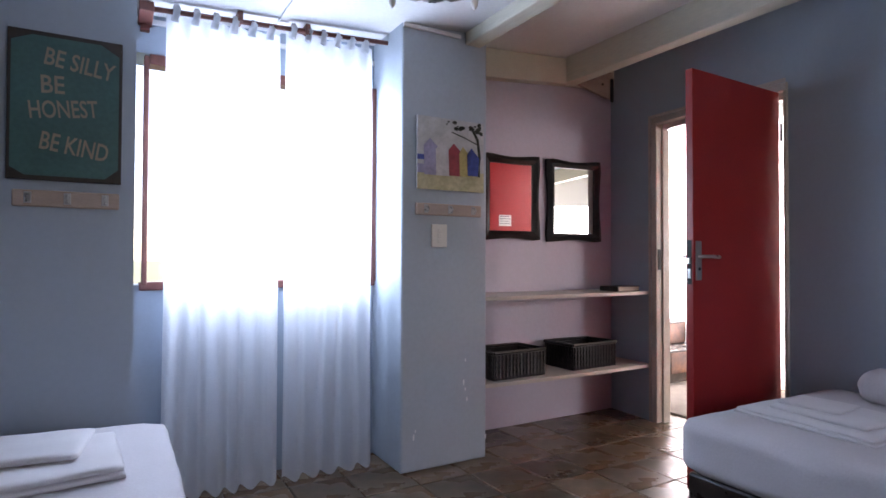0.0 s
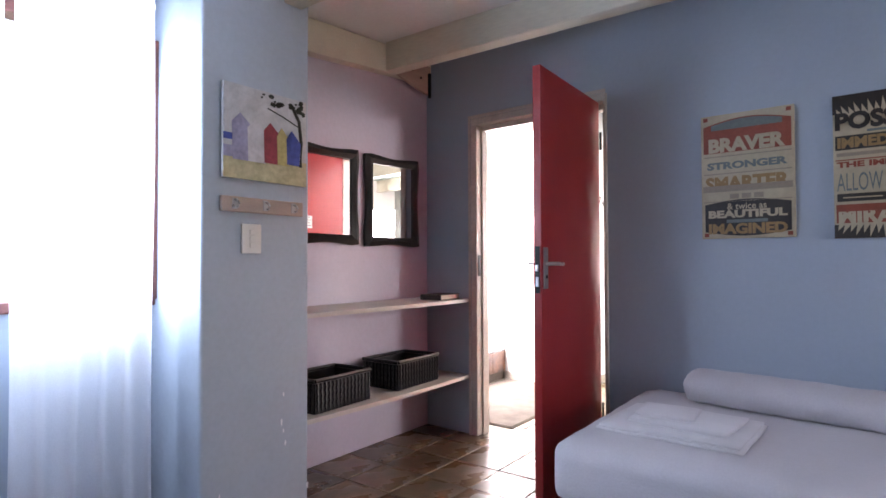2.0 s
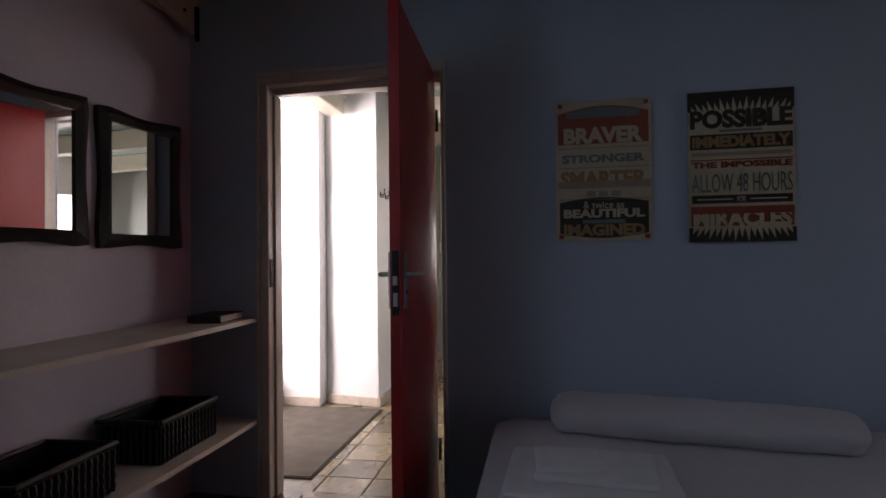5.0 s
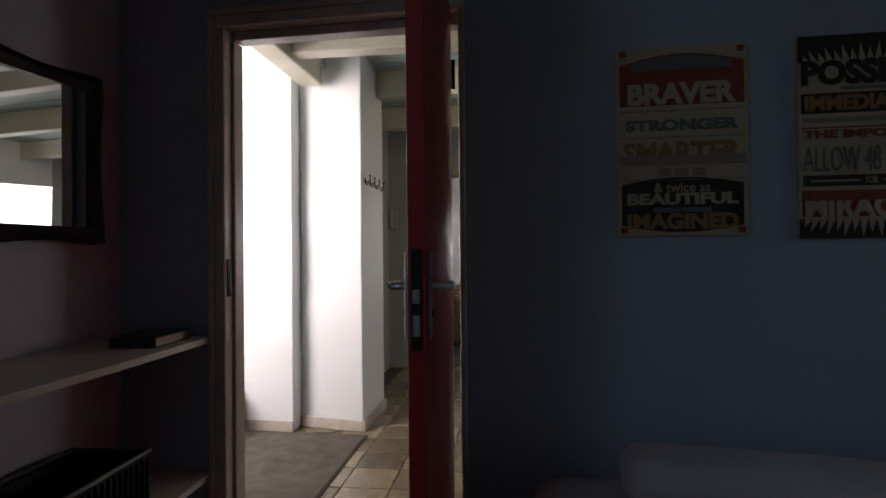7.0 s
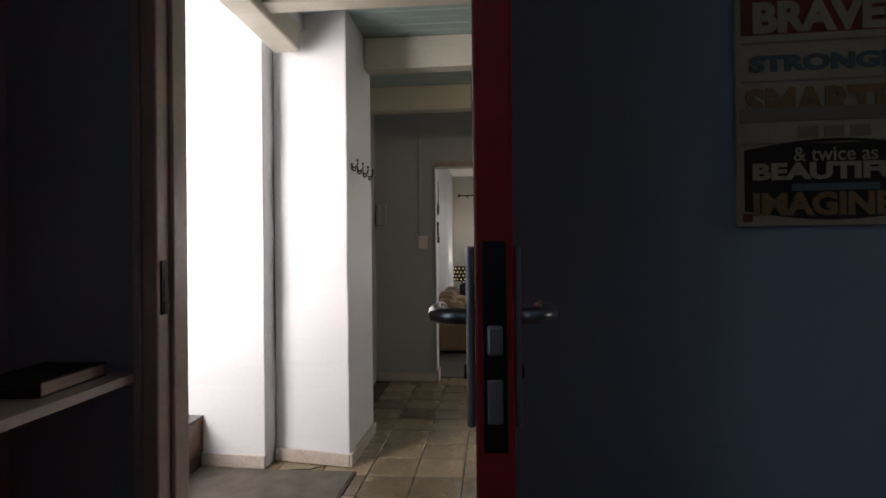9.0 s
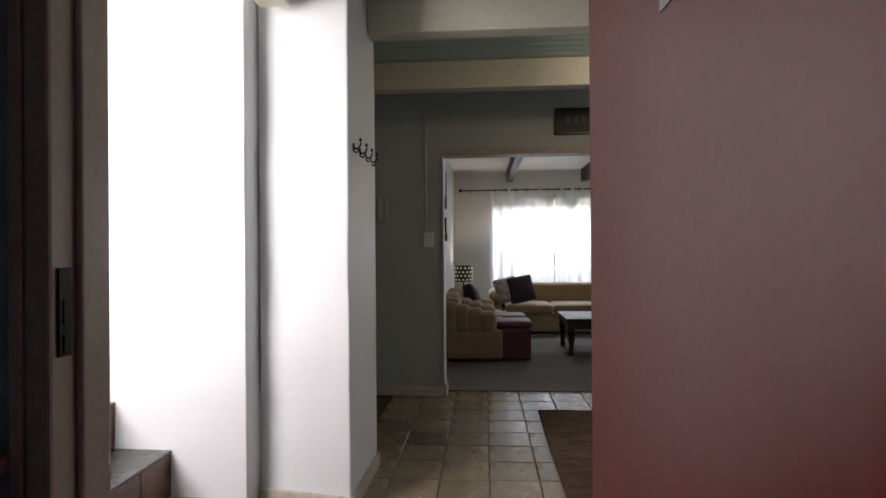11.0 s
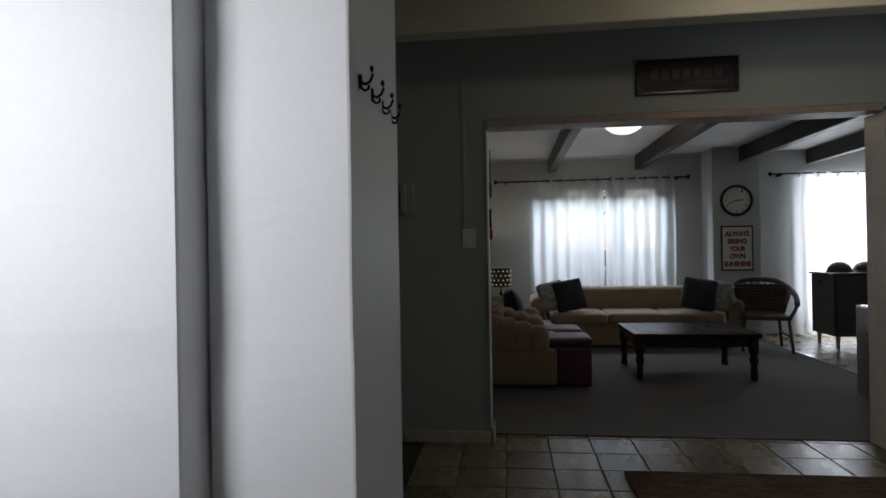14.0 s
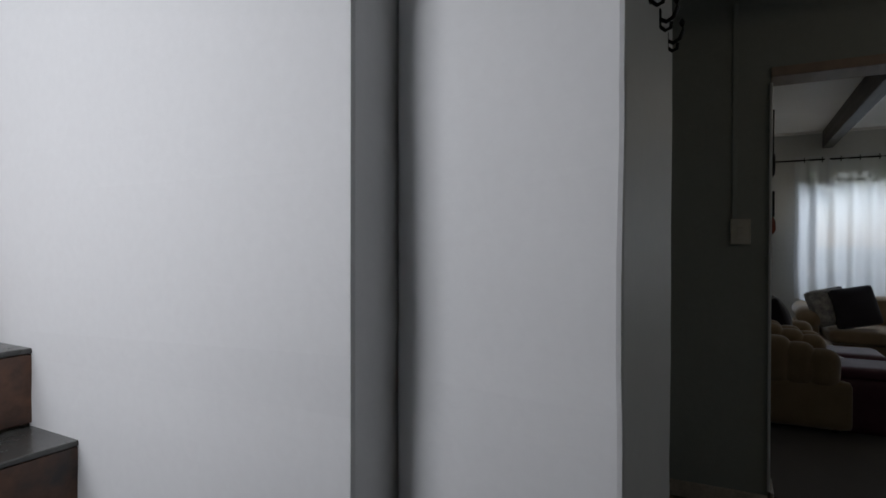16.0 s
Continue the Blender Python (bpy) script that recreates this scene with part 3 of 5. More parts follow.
solid("trim_lounge_cornice", B(12.42, 12.448, 0.1, 3.05, 2.49, 2.518, bevel=0.004), CEIL, "thin white cornice strip", "trim")
for y in (2.13, 0.93, -0.30, -1.33, -2.4):
    solid("ceiling_beam", B(7.995, 12.44, y - 0.05, y + 0.05, 2.32, 2.516, bevel=0.008), BEAMD, "dark brown stained lounge ceiling beam", "beam")
w2 = tagged(new("window_2"), "white framed lounge window behind voile", "window", "", "structure")
for a in ((0.62, 0.67), (2.33, 2.38), (1.475, 1.525)):
    part("window_frame", B(12.50, 12.56, a[0], a[1], 0.9, 2.1, bevel=0.005), CREAM, w2)
part("window_frame", B(12.50, 12.56, 0.67, 2.33, 2.05, 2.1, bevel=0.005), CREAM, w2)
part("window_frame", B(12.50, 12.56, 0.67, 2.33, 0.9, 0.95, bevel=0.005), CREAM, w2)

# ---- outdoors ----
solid("ground", B(-300, 300, -300, 300, -0.4, -0.2), GRASS, "green lawn round the house", "ground")
solid("roof", B(-2.0, 3.97, -2.4, 4.3, 2.76, 2.85), OUTER, "flat roof slab over the bedroom", "roof")
solid("roof_main", B(3.97, 12.85, -3.9, 3.44, 2.71, 2.85), OUTER, "flat roof slab over hall and lounge", "roof")


def garden_tree(at, h, seed):
    rnd = random.Random(seed)
    t = thing("tree", at, "leafy garden tree outside the lounge window", "tree", "garden trees")
    b = bmesh.new()
    cyl(b, (0, 0, 0), (0.05, 0, h * 0.5), 0.12, 0.08, 10)
    tips = []
    for k in range(7):
        a = k * 0.9
        tip = (0.9 * math.cos(a), 0.9 * math.sin(a), h * (0.62 + 0.05 * k))
        cyl(b, (0.05, 0, h * 0.45), tip, 0.05, 0.015, 7)
        tips.append(Vector(tip))
    part("trunk", b, BARK, t)
    vs, fs = [], []
    for k in range(3600):
        c = rnd.choice(tips) + Vector((rnd.gauss(0, 0.4), rnd.gauss(0, 0.4), rnd.gauss(0, 0.4)))
        q = Euler((rnd.uniform(0, 6), rnd.uniform(0, 6), rnd.uniform(0, 6))).to_matrix()
        i = len(vs)
        vs += [c + q @ Vector(p) for p in ((0, -0.07, 0), (0.03, 0, 0.008), (0, 0.07, 0), (-0.03, 0, 0.008))]
        fs.append((i, i + 1, i + 2, i + 3))
    me = bpy.data.meshes.new("crown")
    me.from_pydata(vs, [], fs)
    me.materials.append(LEAF)
    c = new("crown", me)
    c.parent = t
    tagged(c, "", "", "", "stuff")


garden_tree((14.4, 2.1, -0.2), 4.3, 3)
garden_tree((15.1, 0.7, -0.2), 5.0, 5)
garden_tree((15.6, 2.6, -0.2), 5.4, 9)


# ---- curtains ----
def curtain(name, at, rz, width, z0, z1, folds, deep, material, label, seed, tabs=0, rings=0):
    rnd = random.Random(seed)
    c = thing(name, at, label, "curtain", "", rz)
    n, rows = folds * 14, 26
    ph = [rnd.uniform(-0.5, 0.5) for _ in range(folds + 2)]
    amp = [rnd.uniform(0.6, 1.25) for _ in range(folds + 2)]
    b = bmesh.new()
    grid = []
    for j in range(rows + 1):
        v = j / rows
        row = []
        for i in range(n + 1):
            u = i / n * folds
            k = int(u)
            f = u - k
            a = amp[k] * (1 - f) + amp[k + 1] * f
            p = ph[k] * (1 - f) + ph[k + 1] * f
            d = deep * a * math.sin(2 * math.pi * u + p * (0.3 + v)) * (0.45 + 0.55 * min(1, v * 3))
            d += 0.012 * noise.noise(Vector((u * 1.7, v * 3, seed)))
            x = (i / n - 0.5) * width + 0.02 * noise.noise(Vector((u * 0.6, v * 2.0, seed + 3))) * v
            z = z1 + (z0 - z1) * v + (0.012 * math.sin(2 * math.pi * u + 1) if j == rows else 0)
            row.append(b.verts.new((x, d, z)))
        grid.append(row)
    for p, q in zip(grid, grid[1:]):
        for i in range(n):
            b.faces.new((p[i], p[i + 1], q[i + 1], q[i]))
    part("cloth", b, material, c, "", True)
    for i in range(tabs):
        hem = bmesh.new()
        x = (i + 0.5) / tabs * width - width / 2
        tube(hem, [(x - 0.012, 0.014, z1 - 0.03), (x, 0.016, z1 + 0.02), (x, 0, z1 + 0.038), (x, -0.016, z1 + 0.02), (x - 0.008, -0.014, z1 - 0.03)], 0.018, 6)
        part("tab", hem, material, c, "gathered fabric loop", True)
    for i in range(rings):
        x = (i + 0.5) / rings * width - width / 2
        r = bmesh.new()
        tube(r, [(x + 0.002, 0.03 * math.cos(t), z1 - 0.045 + 0.026 * math.sin(t)) for t in [k * math.pi / 6 for k in range(13)]], 0.005, 6)
        part("eyelet", r, IRON, c, "dark metal eyelet", True)
    return c


curtain("curtain", (1.170, 3.45, 0), 0, 0.515, 0.015, 2.235, 6, 0.024, SHEER, "sheer white tab-top curtain drawn over the window", 1, tabs=6)
curtain("curtain", (1.691, 3.45, 0), 0, 0.47, 0.015, 2.262, 5, 0.024, SHEER, "sheer white tab-top curtain drawn over the window", 2, tabs=6)
rod = thing("curtain_rod", (1.452, 3.45, 2.282), "dark red wooden curtain rod on square brackets", "curtain rod")
part("rod", cyl(bmesh.new(), (-0.64, 0, -0.04), (0.62, 0, 0.035), 0.012), REDWOOD, rod, "", True)
for x, z in ((-0.62, -0.04), (0.60, 0.03)):
    part("bracket", B(x - 0.03, x + 0.03, -0.02, 0.188, z - 0.016, z + 0.028, bevel=0.004), REDWOOD, rod)
    part("bracket", B(x - 0.02, x + 0.02, 0.148, 0.188, z - 0.045, z - 0.017, bevel=0.004), REDWOOD, rod)
for x in (-0.22, 0.11):
    part("support", B(x - 0.012, x + 0.012, -0.028, 0.188, -0.02, 0.035, bevel=0.004), REDWOOD, rod)

curtain("curtain", (12.31, 1.94, 0), -90, 1.02, 0.62, 2.225, 6, 0.03, SHEER2, "white voile eyelet curtain over the lounge window", 4, rings=6)
curtain("curtain", (12.31, 0.95, 0), -90, 0.94, 0.62, 2.225, 6, 0.03, SHEER2, "white voile eyelet curtain over the lounge window", 6, rings=6)
curtain("curtain", (12.31, -1.72, 0), -90, 1.44, 0.03, 2.20, 8, 0.03, SHEER2, "long white voile curtain over the garden door", 7, rings=6)
for y0, y1 in ((2.93, 0.30), (-0.76, -2.6)):
    r = thing("curtain_rod", (12.31, (y0 + y1) / 2, 2.18), "thin black iron curtain rod with finials", "curtain rod", "lounge curtain rods")
    h = (y0 - y1) / 2
    part("rod", cyl(bmesh.new(), (0, -h, 0), (0, h, 0), 0.010), IRON, r, "", True)
    for s in (-1, 1):
        part("finial", lathe(bmesh.new(), [(0.004, -0.03), (0.02, -0.02), (0.024, 0), (0.02, 0.02), (0.004, 0.03)], 12, (0, s * h, 0)), IRON, r, "", True)
        part("bracket", B(0, 0.14, s * (h - 0.14) - 0.01, s * (h - 0.14) + 0.01, -0.03, 0.0, bevel=0.003), IRON, r)


# ---- wall pictures ----
def poster(name, at, rz, w, h, edge, label, cat="poster"):
    p = thing(name, at, label, cat, "", rz)
    part("board", B(-w / 2, w / 2, -0.012, 0.004, -h / 2, h / 2, bevel=0.002), edge, p)
    return p


def band(p, u0, u1, v0, v1, w, h, material, name="band", lift=0.0, bow=0.0, lab=""):
    """A printed field of the board, in fractions from the top left corner."""
    b = bmesh.new()
    n = 12
    top = [(-w / 2 + w * (u0 + (u1 - u0) * i / n), h / 2 - h * (v0 - bow * math.sin(math.pi * i / n))) for i in range(n + 1)]
    bot = [(-w / 2 + w * (u0 + (u1 - u0) * i / n), h / 2 - h * (v1 + (bow if v0 > 0.6 else 0) * math.sin(math.pi * i / n))) for i in range(n + 1)]
    prism(b, top + bot[::-1], -0.0135 - lift, -0.0118)
    return part(name, b, material, p, lab)


def word(p, text, u, v, wf, hf, w, h, material, slab=0.012, turn=0, lift=0.0):
    m = Matrix.Translation((-w / 2 + w * u, -0.0145 - lift, h / 2 - h * v)) @ pose(0, 0, 0, 0, turn, 0)
    lettering(text, w * wf, h * hf, material, "lettering", p, m, "", 0.0012, slab)


def rays(p, w, h, v, up, material):
    n = 17
    for i in range(n):
        b = bmesh.new()
        u = (i + 0.5) / n
        x = -w / 2 + 0.04 * w + 0.92 * w * u
        a = (u - 0.5) * 1.2
        L = h * (0.05 + 0.045 * math.cos((u - 0.5) * 3.0)) * (1 if i % 2 else 0.72)
        z = h / 2 - h * v
        s = 1 if up else -1
        prism(b, [(x - 0.011, z), (x + 0.011, z), (x + L * math.sin(a), z + s * L)], -0.0142, -0.0118)
        part("ray", b, material, p)


# the plate above the beds: red, cream and black slogan board
W, H = 0.405, 0.615
q = poster("slogan_poster", (3.874, 1.629, 1.562), -92.58, W, H, CREAMP, "cream, red and black typographic poster with slogan lettering")
band(q, 0.03, 0.97, 0.09, 0.31, W, H, REDP, bow=0.05)
band(q, 0.12, 0.88, 0.085, 0.125, W, H, SLATEP, lift=0.001, bow=0.035)
word(q, "BRAVER", 0.5, 0.25, 0.82, 0.115, W, H, CREAMP, 0.05, lift=0.001)
word(q, "STRONGER", 0.5, 0.415, 0.86, 0.06, W, H, SLATEP, 0.048)
for v in (0.335, 0.475, 0.70):
    band(q, 0.03, 0.97, v, v + 0.008, W, H, TAUPE, "rule")
word(q, "SMARTER", 0.5, 0.56, 0.90, 0.115, W, H, OCHRE, 0.048)
band(q, 0.02, 0.98, 0.575, 0.625, W, H, TAUPE, lift=0.003)
for k in range(3):
    band(q, 0.32 + 0.13 * k, 0.42 + 0.13 * k, 0.645, 0.685, W, H, TAUPE, "text_line")
band(q, 0.04, 0.96, 0.725, 0.945, W, H, BLKP, bow=0.035)
word(q, "& twice as", 0.5, 0.745, 0.42, 0.05, W, H, CREAMP, 0.006, lift=0.001)
word(q, "BEAUTIFUL", 0.5, 0.805, 0.84, 0.062, W, H, CREAMP, 0.048, lift=0.001)
band(q, 0.28, 0.72, 0.85, 0.875, W, H, SLATEP, "text_line", lift=0.001)
word(q, "IMAGINED", 0.5, 0.922, 0.84, 0.085, W, H, OCHRE, 0.048, lift=0.001)
for u in (0.03, 0.92):
    for v in (0.015, 0.955):
        band(q, u, u + 0.05, v, v + 0.03, W, H, REDP, "corner_mark")

q = poster("slogan_poster", (3.850, 1.078, 1.557), -92.58, 0.408, 0.63, CREAMP, "cream, black and red typographic poster with sunburst edges")
W, H = 0.408, 0.63
band(q, 0, 1, 0, 0.13, W, H, BLKP, lab="black sunburst field")
rays(q, W, H, 0.135, True, CREAMP)
word(q, "POSSIBLE", 0.5, 0.185, 0.96, 0.125, W, H, BLKP, 0.048, lift=0.001)
band(q, 0.3, 0.7, 0.255, 0.272, W, H, SLATEP, "text_line")
band(q, 0.02, 0.98, 0.285, 0.385, W, H, BLKP)
word(q, "IMMEDIATELY", 0.5, 0.335, 0.92, 0.075, W, H, OCHRE, 0.048, lift=0.001)
band(q, 0.03, 0.97, 0.405, 0.43, W, H, TAUPE, "text_line")
band(q, 0.02, 0.98, 0.452, 0.46, W, H, REDP, "rule")
word(q, "THE IMPOSSIBLE", 0.5, 0.488, 0.94, 0.042, W, H, REDP, 0.048)
word(q, "ALLOW 48 HOURS", 0.5, 0.61, 0.94, 0.125, W, H, SLATEP, 0.0)
band(q, 0.03, 0.97, 0.69, 0.745, W, H, BLKP)
word(q, "FOR", 0.5, 0.717, 0.08, 0.035, W, H, CREAMP, 0.01, lift=0.001)
for u in (0.08, 0.58):
    band(q, u, u + 0.34, 0.714, 0.722, W, H, CREAMP, "rule", lift=0.001)
band(q, 0.02, 0.98, 0.765, 0.895, W, H, REDP)
word(q, "MIRACLES", 0.5, 0.845, 0.92, 0.11, W, H, CREAMP, 0.048, lift=0.001)
band(q, 0.02, 0.98, 0.77, 0.815, W, H, REDP, lift=0.0035)
band(q, 0, 1, 0.905, 1.0, W, H, BLKP, lab="black sunburst field")
rays(q, W, H, 0.905, False, CREAMP)

W, H = 0.375, 0.57
q = poster("slogan_poster", (0.553, 3.236, 1.70), 0, W, H, BLKP, "teal poster with cream stepped slogan and dark corners")
b = bmesh.new()
prism(b, [(-W / 2 + x * W, H / 2 - v * H) for x, v in ((0.2, 0.03), (0.8, 0.03), (0.97, 0.1), (0.97, 0.9), (0.85, 0.97), (0.15, 0.97), (0.03, 0.92), (0.03, 0.08))], -0.0135, -0.0118)
part("field", b, TEAL, q)
for t, u, v, wf in (("BE SILLY", 0.62, 0.19, 0.62), ("BE", 0.38, 0.35, 0.20), ("HONEST", 0.48, 0.51, 0.60), ("BE KIND", 0.58, 0.76, 0.60)):
    word(q, t, u, v, wf, 0.12, W, H, TAUPE, 0.012, turn=-7 if t == "HONEST" else 9 if t != "BE" else -3)

W, H = 0.42, 0.39
q = poster("painting", (2.302, 3.246, 1.685), 0, W, H, SKYP, "small canvas painting of coloured beach huts under a tree", "painting")
band(q, 0, 1, 0.72, 1.0, W, H, SANDP)
band(q, 0, 0.3, 0.66, 0.78, W, H, LAVP, lift=0.0006)
band(q, 0, 0.12, 0.53, 0.60, W, H, BLUEP)
for hut, (u0, u1, v0, v1, m_) in enumerate(((0.10, 0.30, 0.38, 0.80, LAVP), (0.27, 0.47, 0.42, 0.80, PWHITE), (0.46, 0.64, 0.42, 0.79, CRIMSON), (0.62, 0.76, 0.45, 0.79, YELP), (0.74, 0.90, 0.46, 0.77, BLUEP))):
    b = prism(bmesh.new(), [(-W / 2 + W * u, H / 2 - H * v) for u, v in ((u0, v1), (u0 - 0.01, v0 + 0.02), ((u0 + u1) / 2 - 0.02, v0 - 0.08), (u1 + 0.02, v0 + 0.05), (u1, v1))], -0.0146 - 0.0005 * hut, -0.0118)
    part("hut", b, m_, q)
b = bmesh.new()
tube(b, [(W * 0.42, -0.012, -H * 0.28), (W * 0.43, -0.012, 0.0), (W * 0.40, -0.012, H * 0.25), (W * 0.3, -0.012, H * 0.42)], 0.009, 5)
tube(b, [(W * 0.41, -0.012, H * 0.18), (W * 0.2, -0.012, H * 0.26), (0, -0.012, H * 0.32)], 0.003, 5)
part("painted_trunk", b, LEAFP, q)
rnd = random.Random(8)
b = bmesh.new()
for k in range(46):
    x, z, r = W * rnd.uniform(-0.2, 0.47), H * rnd.uniform(0.2, 0.47), rnd.uniform(0.005, 0.016)
    if z > H * (0.42 - 0.25 * (x / W + 0.2)):
        prism(b, [(x + r * math.cos(a) * rnd.uniform(0.7, 1.3), z + 0.7 * r * math.sin(a)) for a in (0, 1, 2, 3, 4, 5)], -0.0150, -0.0118)
part("painted_leaves", b, LEAFP, q)


def hook_board(at, w, label):
    c = thing("hook_board", at, label, "coat hooks", "bedroom hook boards")
    part("board", B(-w / 2, w / 2, -0.01, 0.01, -0.032, 0.032, bevel=0.005), PINE, c)
    for s in (-0.36, 0.0, 0.36):
        h = part("hook", tube(bmesh.new(), [(s * w, -0.01, 0.018), (s * w, -0.03, 0.012), (s * w, -0.042, 0.0), (s * w, -0.035, -0.014), (s * w, -0.024, -0.012)], 0.005, 8), STEEL, c, "steel coat hook", True)
        part("base", B(s * w - 0.012, s * w + 0.012, -0.014, -0.0095, -0.02, 0.024, bevel=0.002), STEEL, h)
    return c


hook_board((2.295, 3.248, 1.385), 0.41, "narrow pine board with three steel coat hooks")
hook_board((0.56, 3.238, 1.345), 0.35, "narrow pine board with three steel coat hooks")


def light_switch(at, rz, label, w=0.095, h=0.125):
    c = thing("light_switch", at, label, "switch", "", rz)
    part("plate", B(-w / 2, w / 2, -0.008, 0.004, -h / 2, h / 2, bevel=0.004), PLASTIC, c)
    for k in (-1, 0, 1):
        part("rocker", B(-0.012, 0.012, -0.012, -0.0075, k * 0.028 - 0.011, k * 0.028 + 0.011, bevel=0.002), PLASTIC, c)


light_switch((2.237, 3.256, 1.245), 0, "ivory plastic light switch on the pillar")
light_switch((7.815, 3.02, 1.30), -90, "grey-white light switch on the alcove wall", 0.085, 0.12)
solid("trim_cable_cover", B(7.812, 7.819, 3.035, 3.055, 1.36, 2.38, bevel=0.002), GREY, "painted cable cover above the switch", "trim")


# ---- the shelf nook ----
def shelf(z):
    s = thing("wall_shelf", (3.25, 3.5, z), "cream painted board shelf across the nook", "shelf", "nook shelves")
    b = bmesh.new()
    n = 14
    ptsf = [(-0.70 + 1.405 * i / n, -0.185 - 0.015 * i / n - 0.018 * math.sin(math.pi * i / n)) for i in range(n + 1)]
    out = ptsf + [(0.715, 0.178), (-0.70, 0.178)]
    lo = [b.verts.new((x, y, -0.022)) for x, y in out]
    hi = [b.verts.new((x, y, 0)) for x, y in out]
    b.faces.new(lo[::-1])
    b.faces.new(hi)
    for i in range(len(out)):
        j = (i + 1) % len(out)
        b.faces.new((lo[i], lo[j], hi[j], hi[i]))
    part("board", b, SHELF, s)


shelf(0.90)
shelf(0.395)


def wavy_mirror(x0, x1, z0, z1, turn):
    w, h = x1 - x0, z1 - z0
    c = thing("wall_mirror", ((x0 + x1) / 2, 3.665 + turn * 0.0045, (z0 + z1) / 2), "wall mirror in a wavy black carved frame", "mirror", "nook mirrors", turn)

    def outline(a, b_, wave, n=10):
        pts = []
        for k in range(4):
            for i in range(n):
                f = i / n
                s = wave * math.cos(2 * math.pi * f)
                pts.append(((-a + 2 * a * f, -b_ - s), (a + s, -b_ + 2 * b_ * f), (a - 2 * a * f, b_ + s), (-a - s, b_ - 2 * b_ * f))[k])
        return pts

    o, i_ = outline(w / 2 - 0.008, h / 2 - 0.008, 0.008), outline(w / 2 - 0.062, h / 2 - 0.062, 0.0)
    mid = [((p[0] + r[0]) / 2, (p[1] + r[1]) / 2) for p, r in zip(o, i_)]
    b = bmesh.new()
    rows = [[b.verts.new((x, y, z)) for x, z in pts] for pts, y in ((o, 0.013), (o, -0.012), (mid, -0.028), (i_, -0.014), (i_, 0.0))]
    for p, r in zip(rows, rows[1:]):
        for k in range(len(p)):
            b.faces.new((p[k], p[(k + 1) % len(p)], r[(k + 1) % len(p)], r[k]))
    bmesh.ops.recalc_face_normals(b, faces=b.faces[:])
    part("frame", b, FRAMEB, c)
    part("glass", B(-w / 2 + 0.05, w / 2 - 0.05, -0.004, 0.002, -h / 2 + 0.05, h / 2 - 0.05), MIRROR, c, "silvered mirror glass")


wavy_mirror(2.775, 3.235, 1.245, 1.82, -5.0)
wavy_mirror(3.325, 3.80, 1.242, 1.83, -5.5)


def basket(at, w, d, h, rz):
    c = thing("storage_basket", at, "black woven wicker storage basket on the shelf", "basket", "nook baskets", rz)
    b = bmesh.new()
    t = 0.012
    for x0, x1, y0, y1 in ((-w / 2, w / 2, -d / 2, -d / 2 + t), (-w / 2, w / 2, d / 2 - t, d / 2), (-w / 2, -w / 2 + t, -d / 2 + t, d / 2 - t), (w / 2 - t, w / 2, -d / 2 + t, d / 2 - t)):
        box(b, x0, x1, y0, y1, 0.004, h - 0.012)
    box(b, -w / 2 + t, w / 2 - t, -d / 2 + t, d / 2 - t, 0.004, 0.016)
    part("lining", b, WICKER_B, c)
    r = bmesh.new()
    tube(r, [(-w / 2, -d / 2, h), (w / 2, -d / 2, h), (w / 2, d / 2, h - 0.004), (-w / 2, d / 2, h), (-w / 2, -d / 2, h)], 0.011, 6)
    part("rim", r, WICKER_B, c)
    wv = bmesh.new()
    n = int(w / 0.026)
    for i in range(n):
        x = -w / 2 + (i + 0.5) * w / n
        for s in (-1, 1):
            tube(wv, [(x, s * (d / 2 + 0.002 + 0.004 * (k % 2)), 0.006 + (h - 0.02) * k / 8) for k in range(9)], 0.0065, 5)
    n = int(d / 0.026)
    for i in range(n):
        y = -d / 2 + (i + 0.5) * d / n
        for s in (-1, 1):
            tube(wv, [(s * (w / 2 + 0.002 + 0.004 * (k % 2)), y, 0.006 + (h - 0.02) * k / 8) for k in range(9)], 0.0065, 5)
    tagged(part("weave", wv, WICKER_B, c), "", "", "", "stuff")


basket((2.86, 3.49, 0.395), 0.40, 0.27, 0.165, 2)
basket((3.49, 3.50, 0.395), 0.40, 0.27, 0.165, 2)
bk = thing("book", (3.80, 3.43, 0.90), "closed dark-covered book lying on the shelf", "book", "", 4)
part("cover", B(-0.115, 0.115, -0.08, 0.08, 0.031, 0.035, bevel=0.001), BLKP, bk)
part("cover", B(-0.115, 0.115, -0.08, 0.08, 0.0, 0.004, bevel=0.001), BLKP, bk)
part("spine", B(-0.117, -0.113, -0.08, 0.08, 0.0041, 0.0309), BLKP, bk)
part("pages", B(-0.1125, 0.108, -0.076, 0.076, 0.0042, 0.0308), PAPER, bk, "cream page block")


# ---- beds ----
def bed(at, w, l, label):
    c = thing("bed", at, label, "bed", "bedroom beds")
    part("mattress", soft_box(bmesh.new(), 0, w, 0, l, 0.27, 0.495, 0.06, 0.0, 22, 0.006), LINEN, c, "white fitted sheet", True)
    part("base", B(0.03, w - 0.03, 0.03, l - 0.03, 0.12, 0.272, bevel=0.01), DARK, c, "dark bed base")
    for x in (0.08, w - 0.08):
        for y in (0.08, l - 0.08):
            part("leg", cyl(bmesh.new(), (x, y, 0), (x, y, 0.122), 0.025, 0.03), DARK, c, "", True)
    return c


bed((2.69, 0.05, 0), 1.14, 2.06, "single bed with a white fitted sheet along the blue wall")
bed((-1.12, 2.12, 0), 2.03, 0.96, "single bed with a white sheet under the poster")


